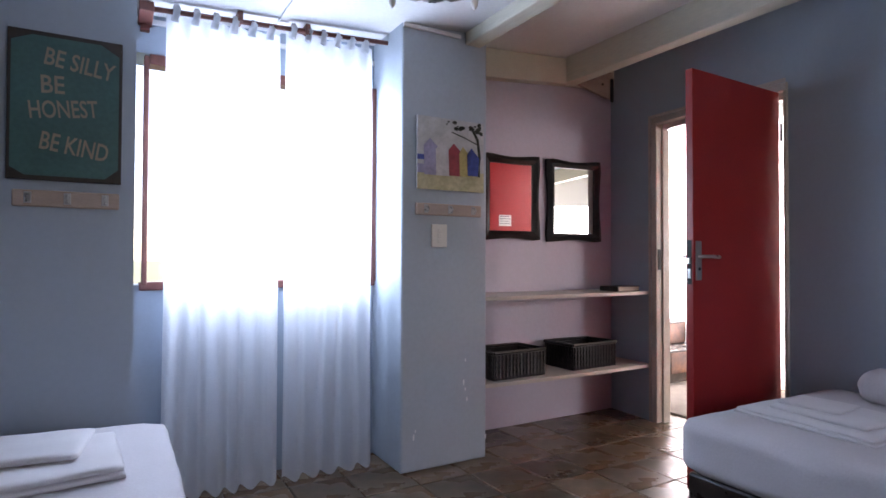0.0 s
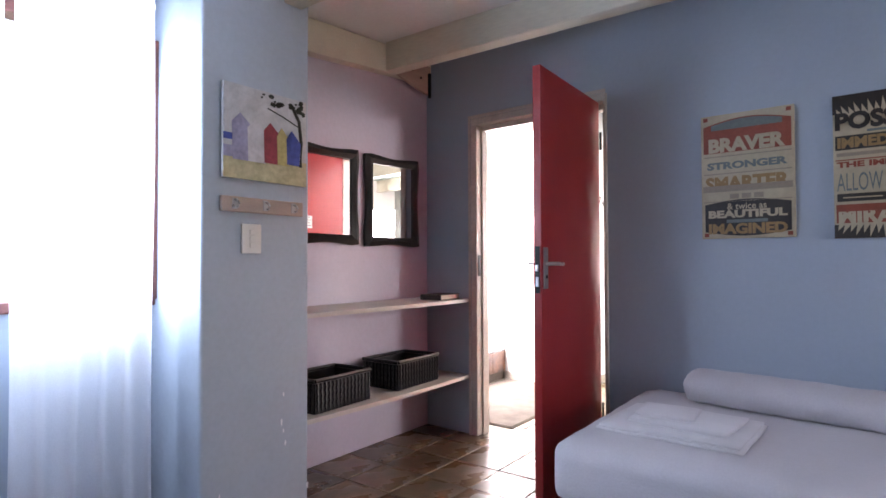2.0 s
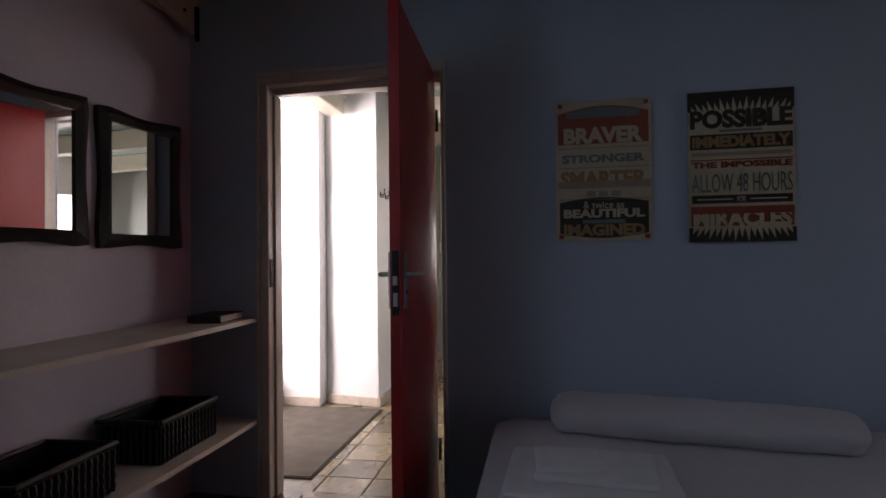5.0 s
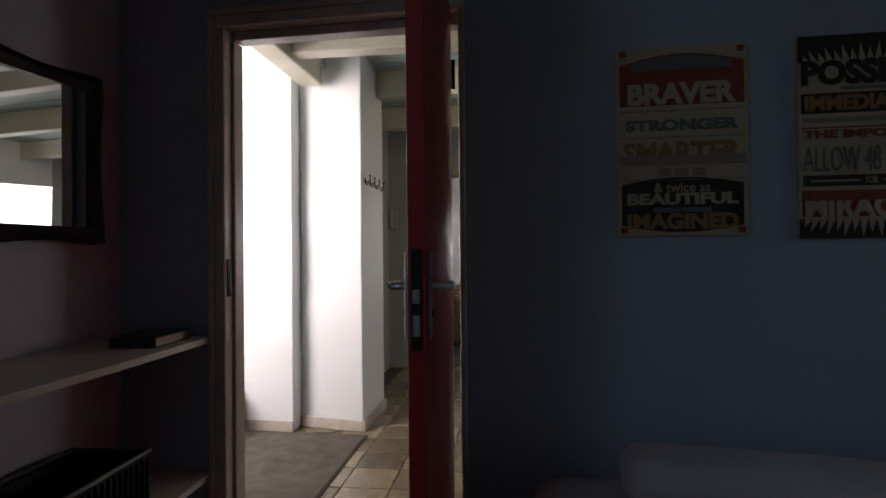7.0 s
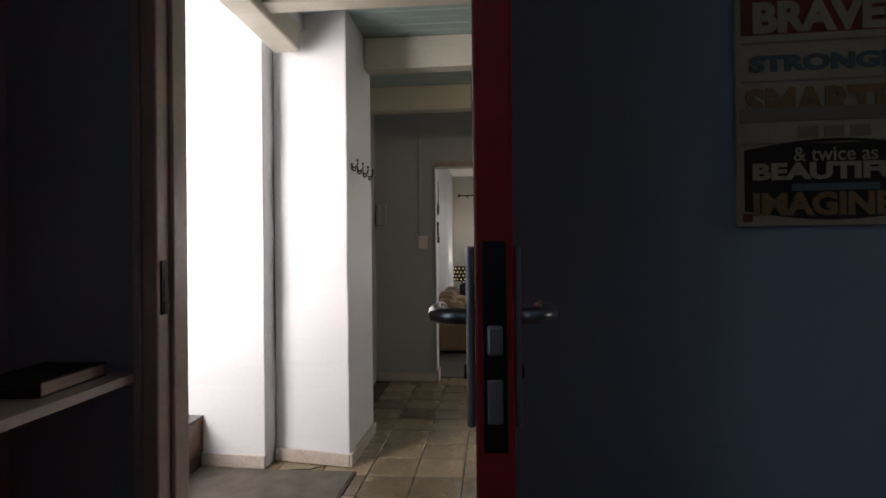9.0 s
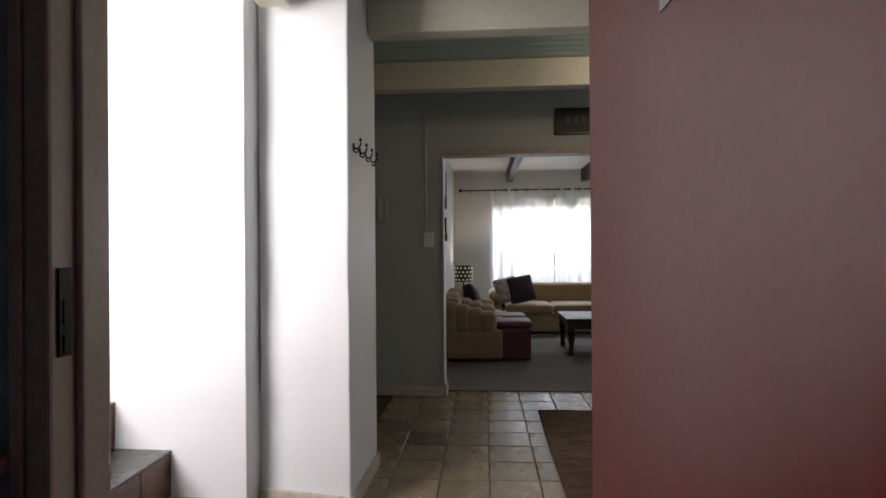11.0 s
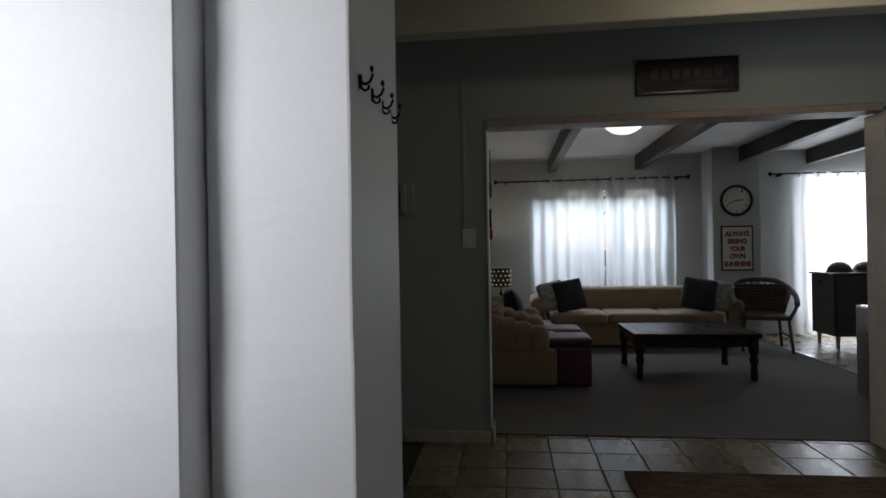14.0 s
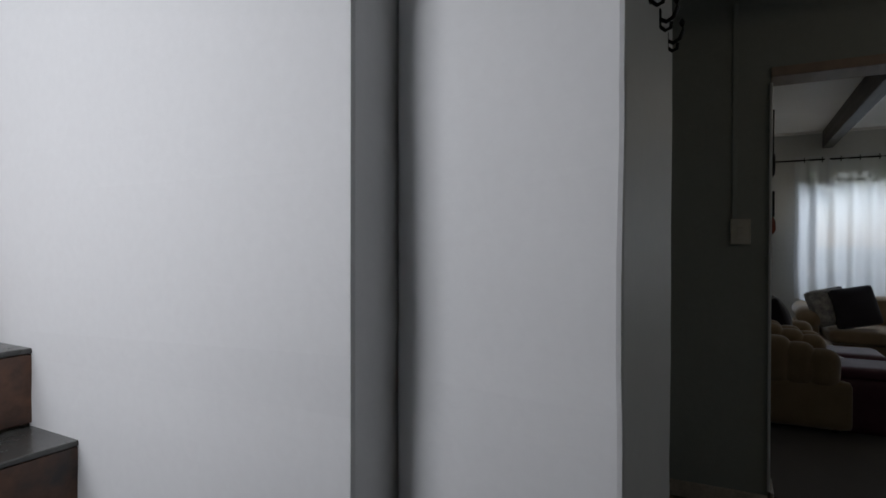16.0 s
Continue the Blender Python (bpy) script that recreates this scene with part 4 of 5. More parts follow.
def bolster(at, rz, l):
    c = thing("bolster_pillow", at, "rolled white pillow lying against the wall", "pillow", "", rz)
    b = bmesh.new()
    n, rings = 28, 44
    ring = []
    for i in range(rings + 1):
        u = i / rings
        e = max(0.45, (1 - abs(2 * u - 1) ** 26) ** 0.5) * (1 - 0.10 * (1 - u) ** 2) * (1 - 0.05 * math.exp(-((u - 0.87) / 0.012) ** 2))
        row = []
        for k in range(n):
            a = 2 * math.pi * k / n
            r = 0.085 * e * (1 + 0.07 * noise.noise(Vector((math.cos(a) * 2, math.sin(a) * 2, u * 9))) + 0.05 * noise.noise(Vector((a * 2, u * 26, 2))))
            row.append(b.verts.new((r * 1.55 * math.cos(a), (u - 0.5) * l, max(-0.068, r * 0.95 * math.sin(a)) + 0.068)))
        ring.append(row)
    for p, q_ in zip(ring, ring[1:]):
        for k in range(n):
            b.faces.new((p[k], p[(k + 1) % n], q_[(k + 1) % n], q_[k]))
    b.faces.new(ring[0][::-1])
    b.faces.new(ring[-1])
    bmesh.ops.recalc_face_normals(b, faces=b.faces[:])
    part("pillow_case", b, LINEN, c, "", True)


bolster((3.60, 1.33, 0.492), -9, 1.08)


def towel(name, at, rz, w, d, h, layers, label):
    c = thing(name, at, label, "towel", "folded towels", rz)
    for k in range(layers):
        z = h / layers * k
        s = 0.01 * k
        part("fold", soft_box(bmesh.new(), -w / 2 + s, w / 2 - s * 0.5, -d / 2 + s, d / 2 - s, z, z + h / layers * 1.05, 0.012, 0.1, 14, 0.004), TOWEL, c, "", True)


towel("bath_towel", (3.13, 1.76, 0.496), -3, 0.42, 0.52, 0.024, 2, "white folded bath towel on the bed")
towel("hand_towel", (3.16, 1.74, 0.519), -6, 0.30, 0.36, 0.016, 1, "white folded hand towel on the bath towel")
towel("face_cloth", (3.18, 1.82, 0.534), 4, 0.20, 0.22, 0.012, 1, "white folded face cloth on the towels")
towel("bath_towel", (0.52, 2.62, 0.496), 4, 0.46, 0.42, 0.035, 2, "white folded bath towel on the bed")
towel("hand_towel", (0.50, 2.70, 0.533), -8, 0.32, 0.28, 0.022, 1, "white folded hand towel on the bath towel")

# pendant tips of the bedroom ceiling light
cl = thing("ceiling_light", (1.98, 2.86, ceil_z(1.98)), "small ceiling light fitting with two candle holders", "ceiling light", "", -28)
part("base", lathe(bmesh.new(), [(0.07, -0.03), (0.075, -0.01), (0.075, 0.0)], 20), STEEL, cl, "", True)
for s in (-1, 1):
    part("arm", tube(bmesh.new(), [(0, 0, -0.02), (s * 0.08, 0, -0.05), (s * 0.19, 0, -0.03)], 0.006, 8), STEEL, cl, "", True)
    part("holder", lathe(bmesh.new(), [(0.006, -0.09), (0.016, -0.07), (0.018, -0.02), (0.01, 0.0)], 14, (s * 0.19, 0, 0)), PLASTIC, cl, "", True)


# ---- the hall's things ----
def coat_hook(at):
    c = thing("coat_hook", at, "black iron double coat hook on the white pier", "coat hook", "pier coat hooks", -1)
    part("plate", B(-0.008, 0.008, -0.004, 0.003, -0.02, 0.02, bevel=0.002), IRON, c)
    part("hook", tube(bmesh.new(), [(0, 0, 0.0), (0, -0.014, -0.008), (0, -0.028, 0.0), (0, -0.036, 0.018), (0, -0.033, 0.032)], 0.0045, 8), IRON, c, "", True)
    part("hook", tube(bmesh.new(), [(0, 0, -0.015), (0, -0.012, -0.026), (0, -0.022, -0.022), (0, -0.024, -0.01)], 0.004, 8), IRON, c, "", True)
    part("knob", lathe(bmesh.new(), [(0.003, -0.009), (0.007, 0), (0.003, 0.009)], 10, (0, -0.033, 0.035)), IRON, c, "", True)


for x in (5.79, 5.93, 6.07, 6.21):
    coat_hook((x, 3.184, 1.71))
dm = thing("doormat", (4.92, 3.57, 0), "grey-brown ribbed doormat at the foot of the stair", "doormat")
part("mat_top", B(-0.69, 0.69, -0.425, 0.43, -0.002, 0.012, bevel=0.004), MAT, dm)
part("border", B(-0.70, 0.70, -0.436, 0.44, -0.003, 0.006, bevel=0.002), GROUT, dm, "dark rubber edge")
rg = thing("rug", (6.2, 1.2, 0.0), "brown woven jute rug on the tiles", "rug")
part("pile", B(-1.1, 1.195, -1.0, 0.97, 0.0, 0.013, bevel=0.004), RUG, rg)
rb = bmesh.new()
k = 0
x = -1.1
while x < 1.19:
    tube(rb, [(x, -1.0 + 1.97 * j / 10, 0.013 + 0.002 * ((j + k) % 2)) for j in range(11)], 0.007, 5)
    x, k = x + 0.019, k + 1
tagged(part("cord", rb, RUG, rg, "thick woven cords"), "", "", "", "stuff")


def dome_light(at, r, glass, label, deep=1.0):
    c = thing("ceiling_light", at, label, "ceiling light", "dome ceiling lights")
    part("shade", lathe(bmesh.new(), [(0.01, -0.10 * deep), (r * 0.35, -0.094 * deep), (r * 0.65, -0.075 * deep), (r * 0.88, -0.045 * deep), (r, -0.012)], 32), glass, c, "lit opal glass", True).visible_shadow = False
    part("pan", lathe(bmesh.new(), [(r * 0.9, -0.012), (r * 0.9, 0.0)], 32), STEEL, c)
    for k in range(3):
        a = k * 2.09 + 0.4
        part("clip", B(-0.012, 0.012, -0.006, 0.006, -0.035, 0.0, bevel=0.002, m=pose(r * 1.0 * math.cos(a), r * 1.0 * math.sin(a), 0, 0, 0, math.degrees(a) + 90)), IRON, c, "dark clip")


dome_light((6.52, 1.345, 2.588), 0.215, LAMPGLASS, "lit opal glass dome light on the hall ceiling")
dome_light((10.25, 1.56, 2.518), 0.20, LAMPGLASS2, "lit opal glass dome light on the lounge ceiling", 1.2)

sg = thing("wall_sign", (7.808, 1.678, 2.262), "dark framed wooden sign above the lounge opening", "sign", "", -90)
part("board", B(-0.28, 0.28, -0.006, 0.01, -0.09, 0.09), mat("dark_plum_board", (0.045, 0.035, 0.04), 0.6, 0.2, 6, 60, 0.2), sg)
for a in ((-0.297, 0.297, 0.085, 0.107), (-0.297, 0.297, -0.107, -0.085)):
    part("frame", B(a[0], a[1], -0.016, 0.011, a[2], a[3], bevel=0.004), DARK, sg)
for x in (-0.297, 0.275):
    part("frame", B(x, x + 0.022, -0.015, 0.011, -0.0849, 0.0849, bevel=0.004), DARK, sg)
for k in range(7):
    part("text_line", B(-0.21 + k * 0.062, -0.17 + k * 0.062, -0.0085, -0.0062, -0.015, 0.045), FADED, sg)
part("text_line", B(0.0, 0.23, -0.0085, -0.0062, -0.055, -0.035), FADED, sg)

oc = thing("round_ornament", (7.93, 2.886, 1.62), "small dark round ornament hung in the opening", "ornament")
part("disc", lathe(bmesh.new(), [(0.005, -0.012), (0.05, -0.01), (0.06, 0.0)], 20, (0, 0, 0)), IRON, oc, "", True).matrix_basis = pose(0, -0.0, 0, -90, 0, 0)
part("cord", cyl(bmesh.new(), (0, -0.004, 0.05), (0, -0.004, 0.26), 0.003, n=6), IRON, oc)
sf = thing("hung_picture", (7.93, 2.884, 1.43), "small black frame with a pale picture", "picture frame")
part("frame", B(-0.045, 0.045, -0.006, 0.008, -0.06, 0.06, bevel=0.003), IRON, sf)
part("picture", B(-0.028, 0.028, -0.009, -0.0062, -0.04, 0.04), CLOCKF, sf)
part("tassel", lathe(bmesh.new(), [(0.004, -0.14), (0.014, -0.12), (0.012, -0.08), (0.003, -0.06)], 10), REDP, sf, "red tassel", True)


ic = thing("intercom", (7.812, 3.41, 1.56), "ivory intercom handset on the alcove wall", "intercom", "", -90)
part("cradle", B(-0.045, 0.045, -0.02, 0.008, -0.10, 0.10, bevel=0.006), GREY, ic)
part("handset", B(-0.04, -0.005, -0.045, -0.021, -0.095, 0.095, bevel=0.008), GREY, ic)
wire = thing("floor_cable", (5.62, 3.62, 0.004), "thin dark cable lying by the pier", "cable")
part("cord", tube(bmesh.new(), [(0.05, 0.04, 0.0), (0.0, 0.0, 0.0), (-0.03, -0.06, 0.0), (0.0, -0.12, 0.004), (0.02, -0.22, 0.0), (0.05, -0.30, 0.01)], 0.003, 6), BLKP, wire, "", True)


# ---- the lounge's things ----
def sofa():
    c = thing("sofa", (11.75, 1.24, 0), "long tan velvet sofa with a buttoned back under the window", "sofa", "", -90)
    L = 1.16
    part("base", B(-L + 0.02, L - 0.02, -0.46, 0.36, 0.03, 0.30, bevel=0.02), TAN, c)
    for k in range(3):
        x0 = -L + 0.15 + k * (2 * L - 0.3) / 3
        part("seat_cushion", soft_box(bmesh.new(), x0 + 0.004, x0 + (2 * L - 0.3) / 3 - 0.004, -0.50, 0.16, 0.295, 0.43, 0.045, 0.06, 10), TAN, c, "", True)
    bb = soft_box(bmesh.new(), -L + 0.1, L - 0.1, 0.12, 0.38, 0.30, 0.71, 0.08, 0.05, 20)
    for v in bb.verts:
        if v.co.y < 0.2:
            v.co.y += 0.025 * max(0, math.cos(v.co.x * 17)) ** 6 * math.exp(-((v.co.z - 0.58) / 0.04) ** 2)
    part("backrest", bb, TAN, c, "", True)
    for s in (-1, 1):
        a = soft_box(bmesh.new(), s * L - 0.09, s * L + 0.09, -0.44, 0.34, 0.02, 0.47, 0.05, 0, 8)
        part("arm", a, TAN, c, "", True)
        part("arm_roll", cyl(bmesh.new(), (s * L, -0.45, 0.50), (s * L, 0.32, 0.54), 0.09, n=20), TAN, c, "", True)
        for y in (-0.38, 0.3):
            part("foot", cyl(bmesh.new(), (s * (L - 0.06), y, 0), (s * (L - 0.06), y, 0.035), 0.025), DARK, c)
    for k in range(6):
        x = -0.9 + k * 0.36
        part("button", lathe(bmesh.new(), [(0.003, -0.008), (0.014, 0.0), (0.003, 0.008)], 8, (x, 0.14, 0.59)), TAN, c, "", True)


sofa()


def cushion(at, rz, tilt, size, material, label, roll=0):
    c = thing("cushion", at, label, "cushion", "sofa cushions", rz)
    part("cover", soft_box(bmesh.new(), -size / 2, size / 2, -0.05, 0.05, -size / 2, size / 2, 0.02, 1.0, 12, 0.0, pose(0, 0, size / 2 + 0.02, tilt, roll, 0)), material, c, "", True)


cushion((11.46, 2.02, 0.425), -70, -18, 0.38, NAVY, "dark violet velvet cushion on the sofa", -9)
cushion((11.49, 2.22, 0.425), -58, -20, 0.36, PRINT, "pale patterned cotton cushion on the sofa", -9)
cushion((11.46, 0.46, 0.425), -110, -18, 0.38, NAVY, "dark violet velvet cushion on the sofa", 9)
cushion((11.49, 0.26, 0.425), -122, -20, 0.36, PRINT, "pale patterned cotton cushion on the sofa", 9)


def armchair(at, rz):
    c = thing("armchair", at, "tan velvet tub armchair with a channelled back", "armchair", "lounge armchairs", rz)
    part("base", soft_box(bmesh.new(), -0.36, 0.36, -0.30, 0.34, 0.05, 0.30, 0.05, 0, 8), TAN, c, "", True)
    part("seat_cushion", soft_box(bmesh.new(), -0.25, 0.25, -0.36, 0.2, 0.30, 0.43, 0.05, 0.08, 10), TAN, c, "", True)
    for s in (-1, 1):
        part("arm_panel", soft_box(bmesh.new(), s * 0.34 - 0.06, s * 0.34 + 0.06, -0.30, 0.36, 0.04, 0.36, 0.04, 0, 8), TAN, c, "", True)
        for k in range(4):
            y = -0.14 + k * 0.135
            z = 0.50 + 0.035 * k
            part("arm_channel", soft_box(bmesh.new(), s * 0.33 - 0.085, s * 0.33 + 0.085, y - 0.10, y + 0.10, 0.30, z + 0.06, 0.08, 0, 8), TAN, c, "", True)
    for k in range(5):
        x = -0.28 + k * 0.14
        part("back_channel", soft_box(bmesh.new(), x - 0.068, x + 0.068, 0.16, 0.36, 0.3, 0.70 + 0.03 * math.cos(x * 5), 0.065, 0, 8), TAN, c, "", True)
    for x in (-0.28, 0.28):
        for y in (-0.22, 0.26):
            part("foot", cyl(bmesh.new(), (x, y, 0), (x, y, 0.055), 0.022), DARK, c)


armchair((9.57, 2.67, 0), 0)
armchair((10.42, 2.67, 0), 0)
cushion((10.42, 2.72, 0.43), 0, -20, 0.34, NAVY, "dark violet cushion on the armchair")


def ottoman(at):
    c = thing("ottoman", at, "square plum leather ottoman with a padded top", "ottoman", "plum ottomans")
    part("body", soft_box(bmesh.new(), -0.195, 0.195, -0.195, 0.195, 0.0, 0.36, 0.02, 0, 8), PLUM, c, "", True)
    part("lid", soft_box(bmesh.new(), -0.205, 0.205, -0.205, 0.205, 0.352, 0.43, 0.03, 0.12, 10), PLUM, c, "", True)


ottoman((9.50, 2.25, 0.006))
ottoman((10.05, 2.27, 0.006))

tb_ = thing("coffee_table", (9.98, 1.08, 0.006), "dark carved wooden coffee table with turned legs", "coffee table")
part("tabletop", B(-0.40, 0.40, -0.56, 0.56, 0.385, 0.425, bevel=0.01), DARK, tb_)
part("inset", B(-0.31, 0.31, -0.46, 0.46, 0.4255, 0.428), DARK, tb_)
for s in (-1, 1):
    part("apron", B(s * 0.35 - 0.012, s * 0.35 + 0.012, -0.47, 0.47, 0.30, 0.386, bevel=0.003), DARK, tb_)
    part("apron", B(-0.335, 0.335, s * 0.51 - 0.012, s * 0.51 + 0.012, 0.30, 0.386, bevel=0.003), DARK, tb_)
    for q_ in (-1, 1):
        part("leg", lathe(bmesh.new(), [(0.03, 0), (0.036, 0.03), (0.028, 0.06), (0.034, 0.09), (0.026, 0.12), (0.042, 0.18), (0.03, 0.22), (0.044, 0.25), (0.046, 0.386)], 16, (s * 0.35, q_ * 0.50, 0)), DARK, tb_, "", True)


def wicker_chair(at, rz):
    c = thing("wicker_chair", at, "dark rattan tub chair with a woven back", "chair", "", rz)
    for x, y in ((-0.22, -0.24), (0.22, -0.24), (-0.2, 0.2), (0.2, 0.2)):
        part("leg", cyl(bmesh.new(), (x * 1.15, y * 1.15, 0), (x, y, 0.38), 0.016, 0.018, 10), WICKER, c, "", True)
    part("seat", soft_box(bmesh.new(), -0.26, 0.26, -0.28, 0.24, 0.36, 0.42, 0.03, 0.1, 10), WICKER, c, "", True)
    arc = [(-0.30, -0.26, 0.54), (-0.33, -0.05, 0.62), (-0.29, 0.18, 0.72), (-0.15, 0.30, 0.79), (0.15, 0.30, 0.79), (0.29, 0.18, 0.72), (0.33, -0.05, 0.62), (0.30, -0.26, 0.54)]
    fine = []
    for i in range(len(arc) - 1):
        p0, p1, p2, p3 = (Vector(arc[max(0, min(len(arc) - 1, i + d))]) for d in (-1, 0, 1, 2))
        for k in range(5):
            t = k / 5
            fine.append(0.5 * (2 * p1 + (p2 - p0) * t + (2 * p0 - 5 * p1 + 4 * p2 - p3) * t * t + (3 * p1 - p0 - 3 * p2 + p3) * t ** 3))
    fine.append(Vector(arc[-1]))
    part("top_rail", tube(bmesh.new(), fine, 0.03, 10), WICKER, c, "braided rattan rail", True)
    b = bmesh.new()
    for k in range(17):
        f = k / 16 * 4 + 1.5
        i = min(int(f), 6)
        p = Vector(arc[i]).lerp(Vector(arc[i + 1]), f - i)
        tube(b, [(p.x * 0.72, p.y * 0.8, 0.40), ((p.x * 0.87), p.y * 0.95, 0.55), p], 0.011, 5)
    for z, s in [(0.42 + 0.034 * k, 0.76 + 0.025 * k) for k in range(10)]:
        tube(b, [(-0.30 * s, 0.16 * s, z), (-0.16 * s, 0.28 * s, z), (0.16 * s, 0.28 * s, z), (0.30 * s, 0.16 * s, z)], 0.021, 5)
    tagged(part("woven_back", b, WICKER, c, "close rattan weave", True), "", "", "", "stuff")
    for s in (-1, 1):
        part("arm_post", tube(bmesh.new(), [(s * 0.22, -0.26, 0.38), (s * 0.27, -0.27, 0.47), (s * 0.30, -0.26, 0.54)], 0.018, 8), WICKER, c, "", True)
        part("stretcher", cyl(bmesh.new(), (s * 0.235, -0.255, 0.18), (s * 0.215, 0.215, 0.18), 0.011, n=8), WICKER, c, "", True)


wicker_chair((11.28, -0.20, 0.006), -104)

cb_ = thing("sideboard", (11.55, -1.5, 0), "dark wooden sideboard on short legs by the garden door", "sideboard")
part("body", B(-0.25, 0.25, -0.5, 0.5, 0.14, 0.86, bevel=0.008), DARK, cb_)
part("top", B(-0.27, 0.27, -0.52, 0.52, 0.861, 0.885, bevel=0.006), DARK, cb_)
for y in (-0.245, 0.245):
    dr = part("door", B(-0.262, -0.251, y - 0.235, y + 0.235, 0.18, 0.83, bevel=0.004), DARK, cb_)
    part("knob", lathe(bmesh.new(), [(0.004, -0.01), (0.012, 0), (0.004, 0.01)], 10, (-0.27, y * 0.2, 0.5)), STEEL, dr, "", True)
for x in (-0.2, 0.2):
    for y in (-0.44, 0.44):
        part("leg", cyl(bmesh.new(), (x, y, 0), (x, y, 0.142), 0.018, 0.026), PINE, cb_, "", True)
for y, r in ((-1.18, 0.13), (-1.48, 0.14)):
    hd = thing("woven_bowl", (11.52, y, 0.885), "upturned woven bowl on the sideboard", "bowl", "woven bowls")
    part("shell", lathe(bmesh.new(), [(r, 0.0), (r * 1.0, 0.02), (r * 0.9, 0.06), (r * 0.65, 0.10), (r * 0.25, 0.125)], 24), WICKER, hd, "", True)
    part("rim", lathe(bmesh.new(), [(r * 1.08, 0.0), (r * 1.1, 0.008), (r * 1.02, 0.016)], 24), WICKER, hd, "", True)

fg = thing("small_fridge", (8.85, -0.24, 0.006), "small silver two-door fridge beside the opening", "fridge")
part("body", B(-0.25, 0.25, -0.26, 0.26, 0.02, 0.73, bevel=0.012), STEEL, fg)
for z0, z1 in ((0.03, 0.37), (0.385, 0.72)):
    fd = part("door", B(-0.29, -0.252, -0.26, 0.26, z0, z1, bevel=0.01), STEEL, fg)
    part("hinge", B(-0.295, -0.26, 0.24, 0.272, z0 - 0.008, z0 + 0.012, bevel=0.003), IRON, fd, "dark hinge cap")
    part("handle", B(-0.315, -0.291, -0.24, -0.22, z0 + 0.08, z1 - 0.08, bevel=0.006), IRON, fd)
for x in (-0.2, 0.2):
    for y in (-0.2, 0.2):
        part("foot", cyl(bmesh.new(), (x, y, 0), (x, y, 0.022), 0.02), IRON, fg)

ck = thing("wall_clock", (12.0, -0.205, 1.815), "round wall clock with a black rim and white dial", "clock", "", -90)
part("rim", lathe(bmesh.new(), [(0.17, 0.0), (0.205, 0.0), (0.208, 0.02), (0.195, 0.036), (0.172, 0.03), (0.165, 0.012)], 40), FRAMEB, ck, "", True).matrix_basis = pose(0, 0.018, 0, 90, 0, 0)
part("dial", cyl(bmesh.new(), (0, 0.016, 0), (0, 0.0, 0), 0.172, n=40), CLOCKF, ck)
for k in range(12):
    a = radians(90 - 30 * (k + 1))
    lettering(str(k + 1), 0.026 if k < 9 else 0.036, 0.034, BLKP, "numeral", ck, Matrix.Translation((0.135 * math.cos(a), -0.002, 0.135 * math.sin(a))))
for ang, l, w_ in ((radians(-158), 0.115, 0.005), (radians(3), 0.08, 0.007)):
    part("hand", B(-0.02, l, -0.006, -0.003, -w_, w_, m=Matrix.Rotation(-ang, 4, "Y")), BLKP, ck)
W, H = 0.40, 0.59
q = poster("tin_sign", (12.005, -0.20, 1.19), -90, W, H, BLKP, "cream tin sign with red slogan and black border", "sign")
band(q, 0.05, 0.95, 0.035, 0.965, W, H, CLOCKF, "field", lab="cream enamel field")
for t, v, wf in (("ALWAYS", 0.18, 0.76), ("BRING", 0.345, 0.60), ("YOUR", 0.51, 0.52), ("OWN", 0.675, 0.50), ("SUNSHINE", 0.845, 0.84)):
    word(q, t, 0.5, v, wf, 0.12, W, H, REDP, 0.06, lift=0.001)

sd = thing("side_table", (11.7, 2.80, 0.006), "small dark side table in the lounge corner", "side table")
part("tabletop", lathe(bmesh.new(), [(0.19, 0.48), (0.2, 0.49), (0.2, 0.505), (0.19, 0.512)], 28), DARK, sd, "", True)
part("pedestal", lathe(bmesh.new(), [(0.15, 0), (0.14, 0.02), (0.03, 0.05), (0.025, 0.25), (0.035, 0.46), (0.06, 0.482)], 18), DARK, sd, "", True)
lp = thing("table_lamp", (11.7, 2.87, 0.518), "lit table lamp with a black diamond-patterned shade", "lamp")
part("base", lathe(bmesh.new(), [(0.07, 0), (0.07, 0.015), (0.02, 0.03), (0.03, 0.10), (0.012, 0.17), (0.01, 0.25)], 18), DARK, lp, "", True)
sh = part("shade", lathe(bmesh.new(), [(0.135, 0.22), (0.135, 0.46)], 40), FRAMEB, lp, "black drum shade", True)
bm_ = bmesh.new()
bm_.from_mesh(sh.data)
bmesh.ops.delete(bm_, geom=[f for f in bm_.faces if len(f.verts) > 4], context="FACES_ONLY")
bm_.to_mesh(sh.data)
bm_.free()
for r in range(4):
    for k in range(14):
        a = (k + 0.5 * (r % 2)) * math.pi / 7
        z = 0.252 + r * 0.058
        p = part("cutout", bmesh.new(), SHADELIT, sh, "glowing cut-out")
        b = bmesh.new()
        e = 0.0095
        vs = [b.verts.new(v) for v in ((-e, 0, 0), (0, 0, -e * 1.25), (e, 0, 0), (0, 0, e * 1.25))]
        b.faces.new(vs)
        ext = bmesh.ops.extrude_face_region(b, geom=b.faces[:])
        bmesh.ops.translate(b, vec=(0, 0.003, 0), verts=[v for v in ext["geom"] if isinstance(v, bmesh.types.BMVert)])
        bmesh.ops.transform(b, matrix=pose(0.1375 * math.cos(a), 0.1375 * math.sin(a), z, 0, 0, math.degrees(a) + 90), verts=b.verts)
        b.to_mesh(p.data)
        b.free()


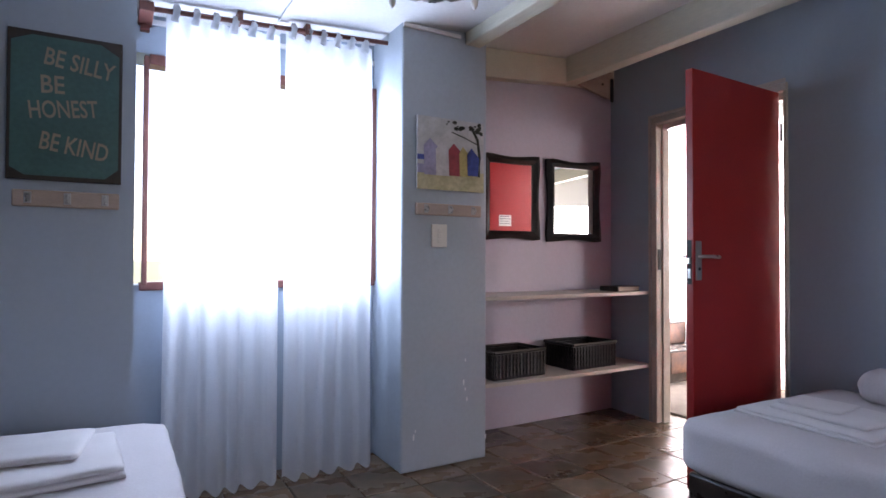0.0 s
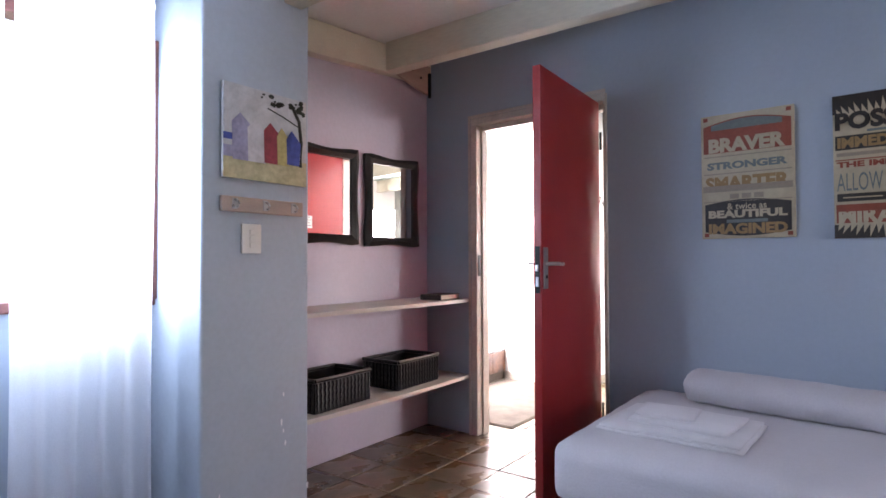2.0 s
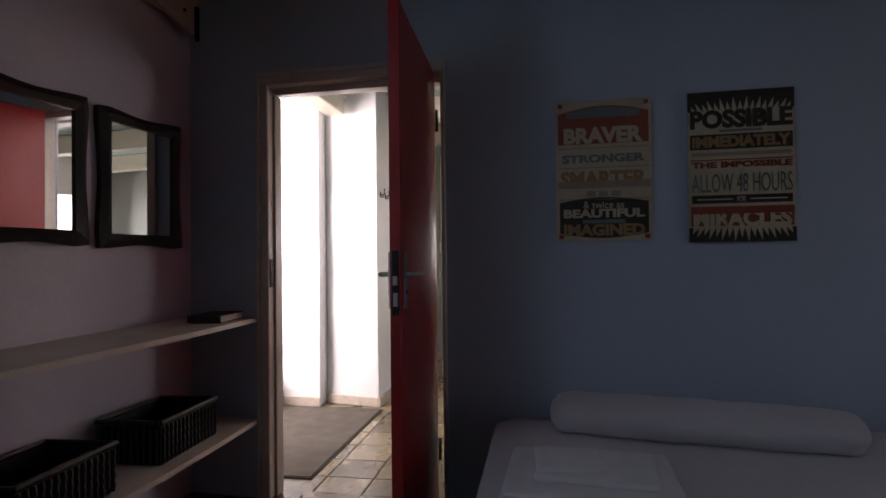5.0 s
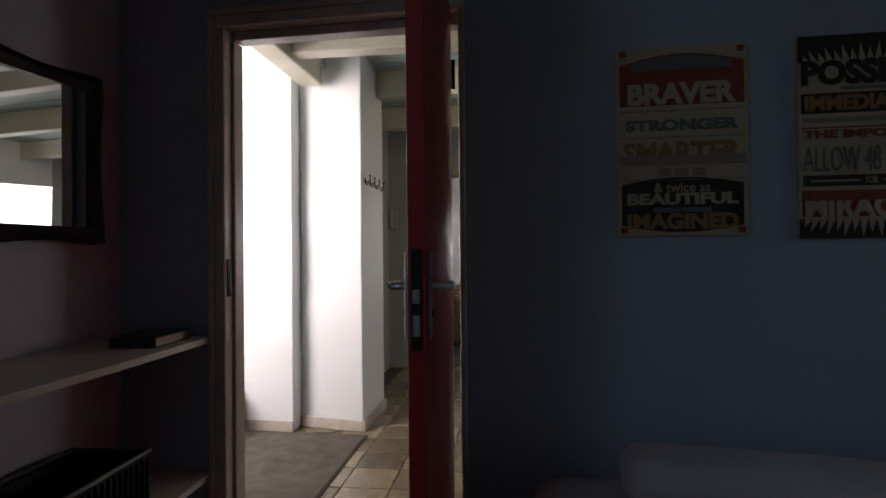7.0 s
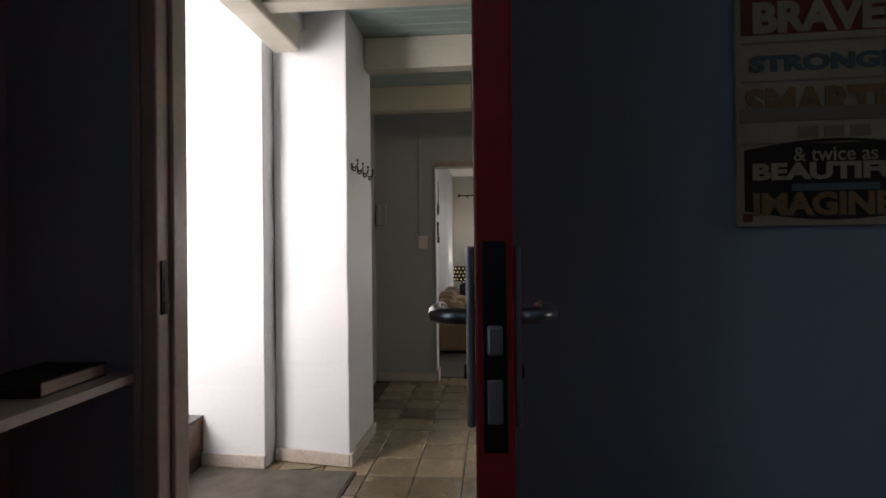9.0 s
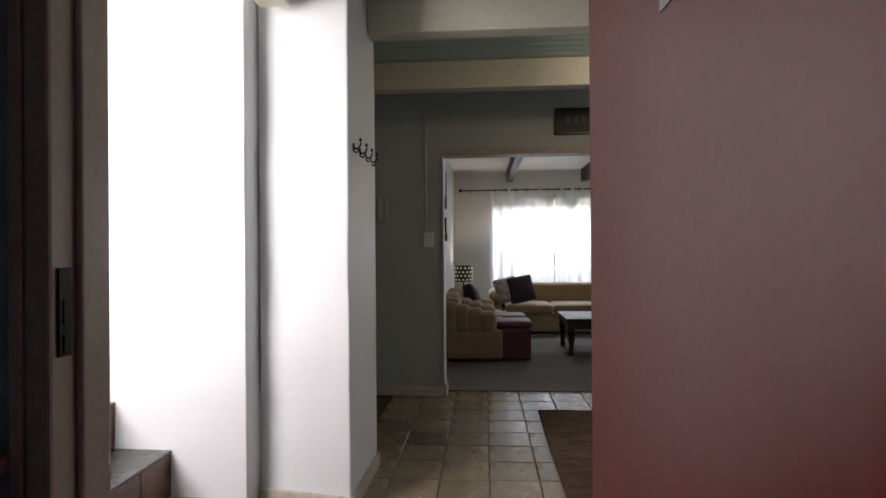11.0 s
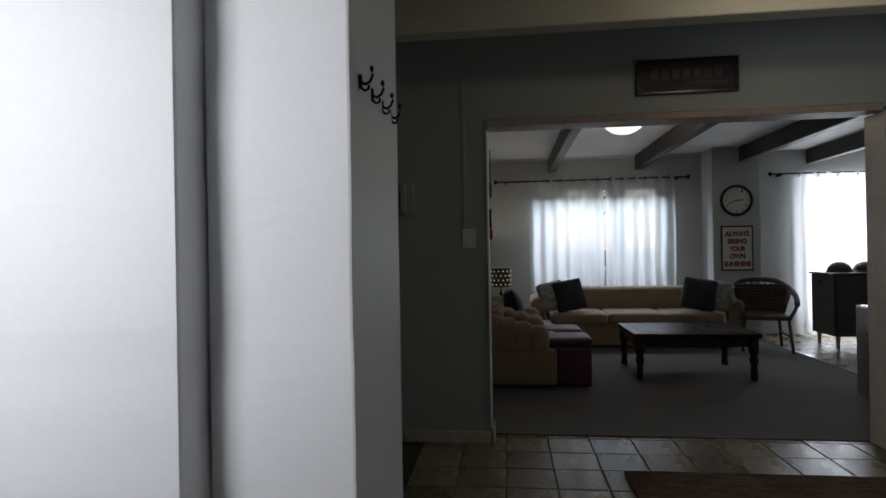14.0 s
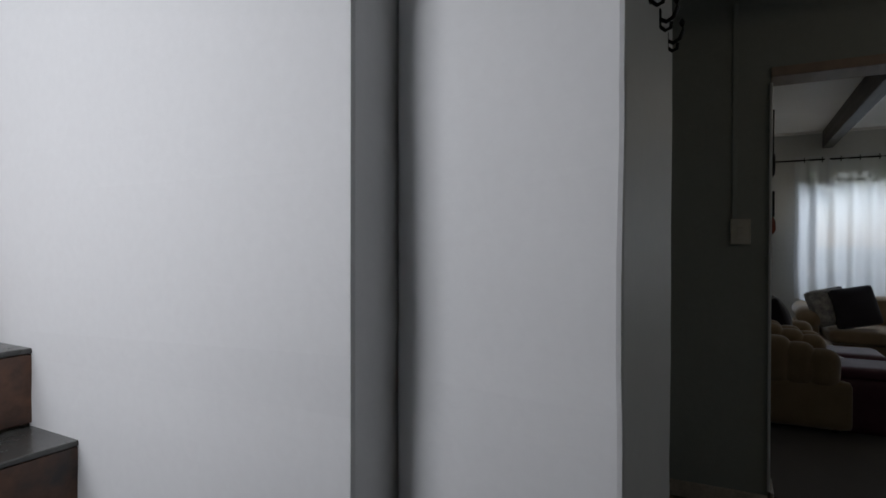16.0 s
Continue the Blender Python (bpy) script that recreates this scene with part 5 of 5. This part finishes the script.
# ---- floor tiles, piece by piece ----
def tile_mesh(s, seed, material):
    rnd = random.Random(seed)
    b = bmesh.new()
    g = 0.003
    n = 3
    at = (g, g + 0.0035, s - g - 0.0035, s - g)
    tx, ty = rnd.uniform(-0.004, 0.004), rnd.uniform(-0.004, 0.004)
    vs = [[b.verts.new((at[i] + rnd.uniform(-0.0015, 0.0015), at[j] + rnd.uniform(-0.0015, 0.0015), tx * (at[i] - s / 2) + ty * (at[j] - s / 2) - 0.001 - (0.003 if i in (0, n) or j in (0, n) else 0))) for j in range(n + 1)] for i in range(n + 1)]
    for i in range(n):
        for j in range(n):
            b.faces.new((vs[i][j], vs[i + 1][j], vs[i + 1][j + 1], vs[i][j + 1]))
    rim = [vs[i][0] for i in range(n + 1)] + [vs[n][j] for j in range(1, n + 1)] + [vs[i][n] for i in range(n - 1, -1, -1)] + [vs[0][j] for j in range(n - 1, 0, -1)]
    low = [b.verts.new((v.co.x, v.co.y, -0.014)) for v in rim]
    for k in range(len(rim)):
        b.faces.new((rim[(k + 1) % len(rim)], rim[k], low[k], low[(k + 1) % len(rim)]))
    return finish(b, "tile", material, False)


def tiled(name, label, x0, x1, y0, y1, s, material, keep=lambda x, y: True):
    fl = tagged(new(name), label, "floor", "", "structure")
    kinds = [tile_mesh(s, k, material) for k in range(6)]
    rnd = random.Random(4)
    x = x0
    while x < x1 - 0.02:
        y = y0
        while y < y1 - 0.02:
            if keep(x, y):
                o = new("tile", kinds[rnd.randrange(6)])
                o.parent = fl
                o.location = (x, y, rnd.uniform(-0.0015, 0.0005))
            y += s
        x += s


tiled("floor_bedroom", "worn brown slate tile floor", -0.56, 3.95, -0.96, 3.68, 0.29, SLATE)
tiled("floor_hall", "glossy brown slate tile floor of the hall", 4.02, 8.0, -1.124, 4.1, 0.262, SLATE_H, lambda x, y: not (y > 3.3 and x > 5.6))
tiled("floor_lounge", "brown slate tiles by the garden door", 8.0, 12.4, -2.6, -0.5, 0.30, SLATE_H)
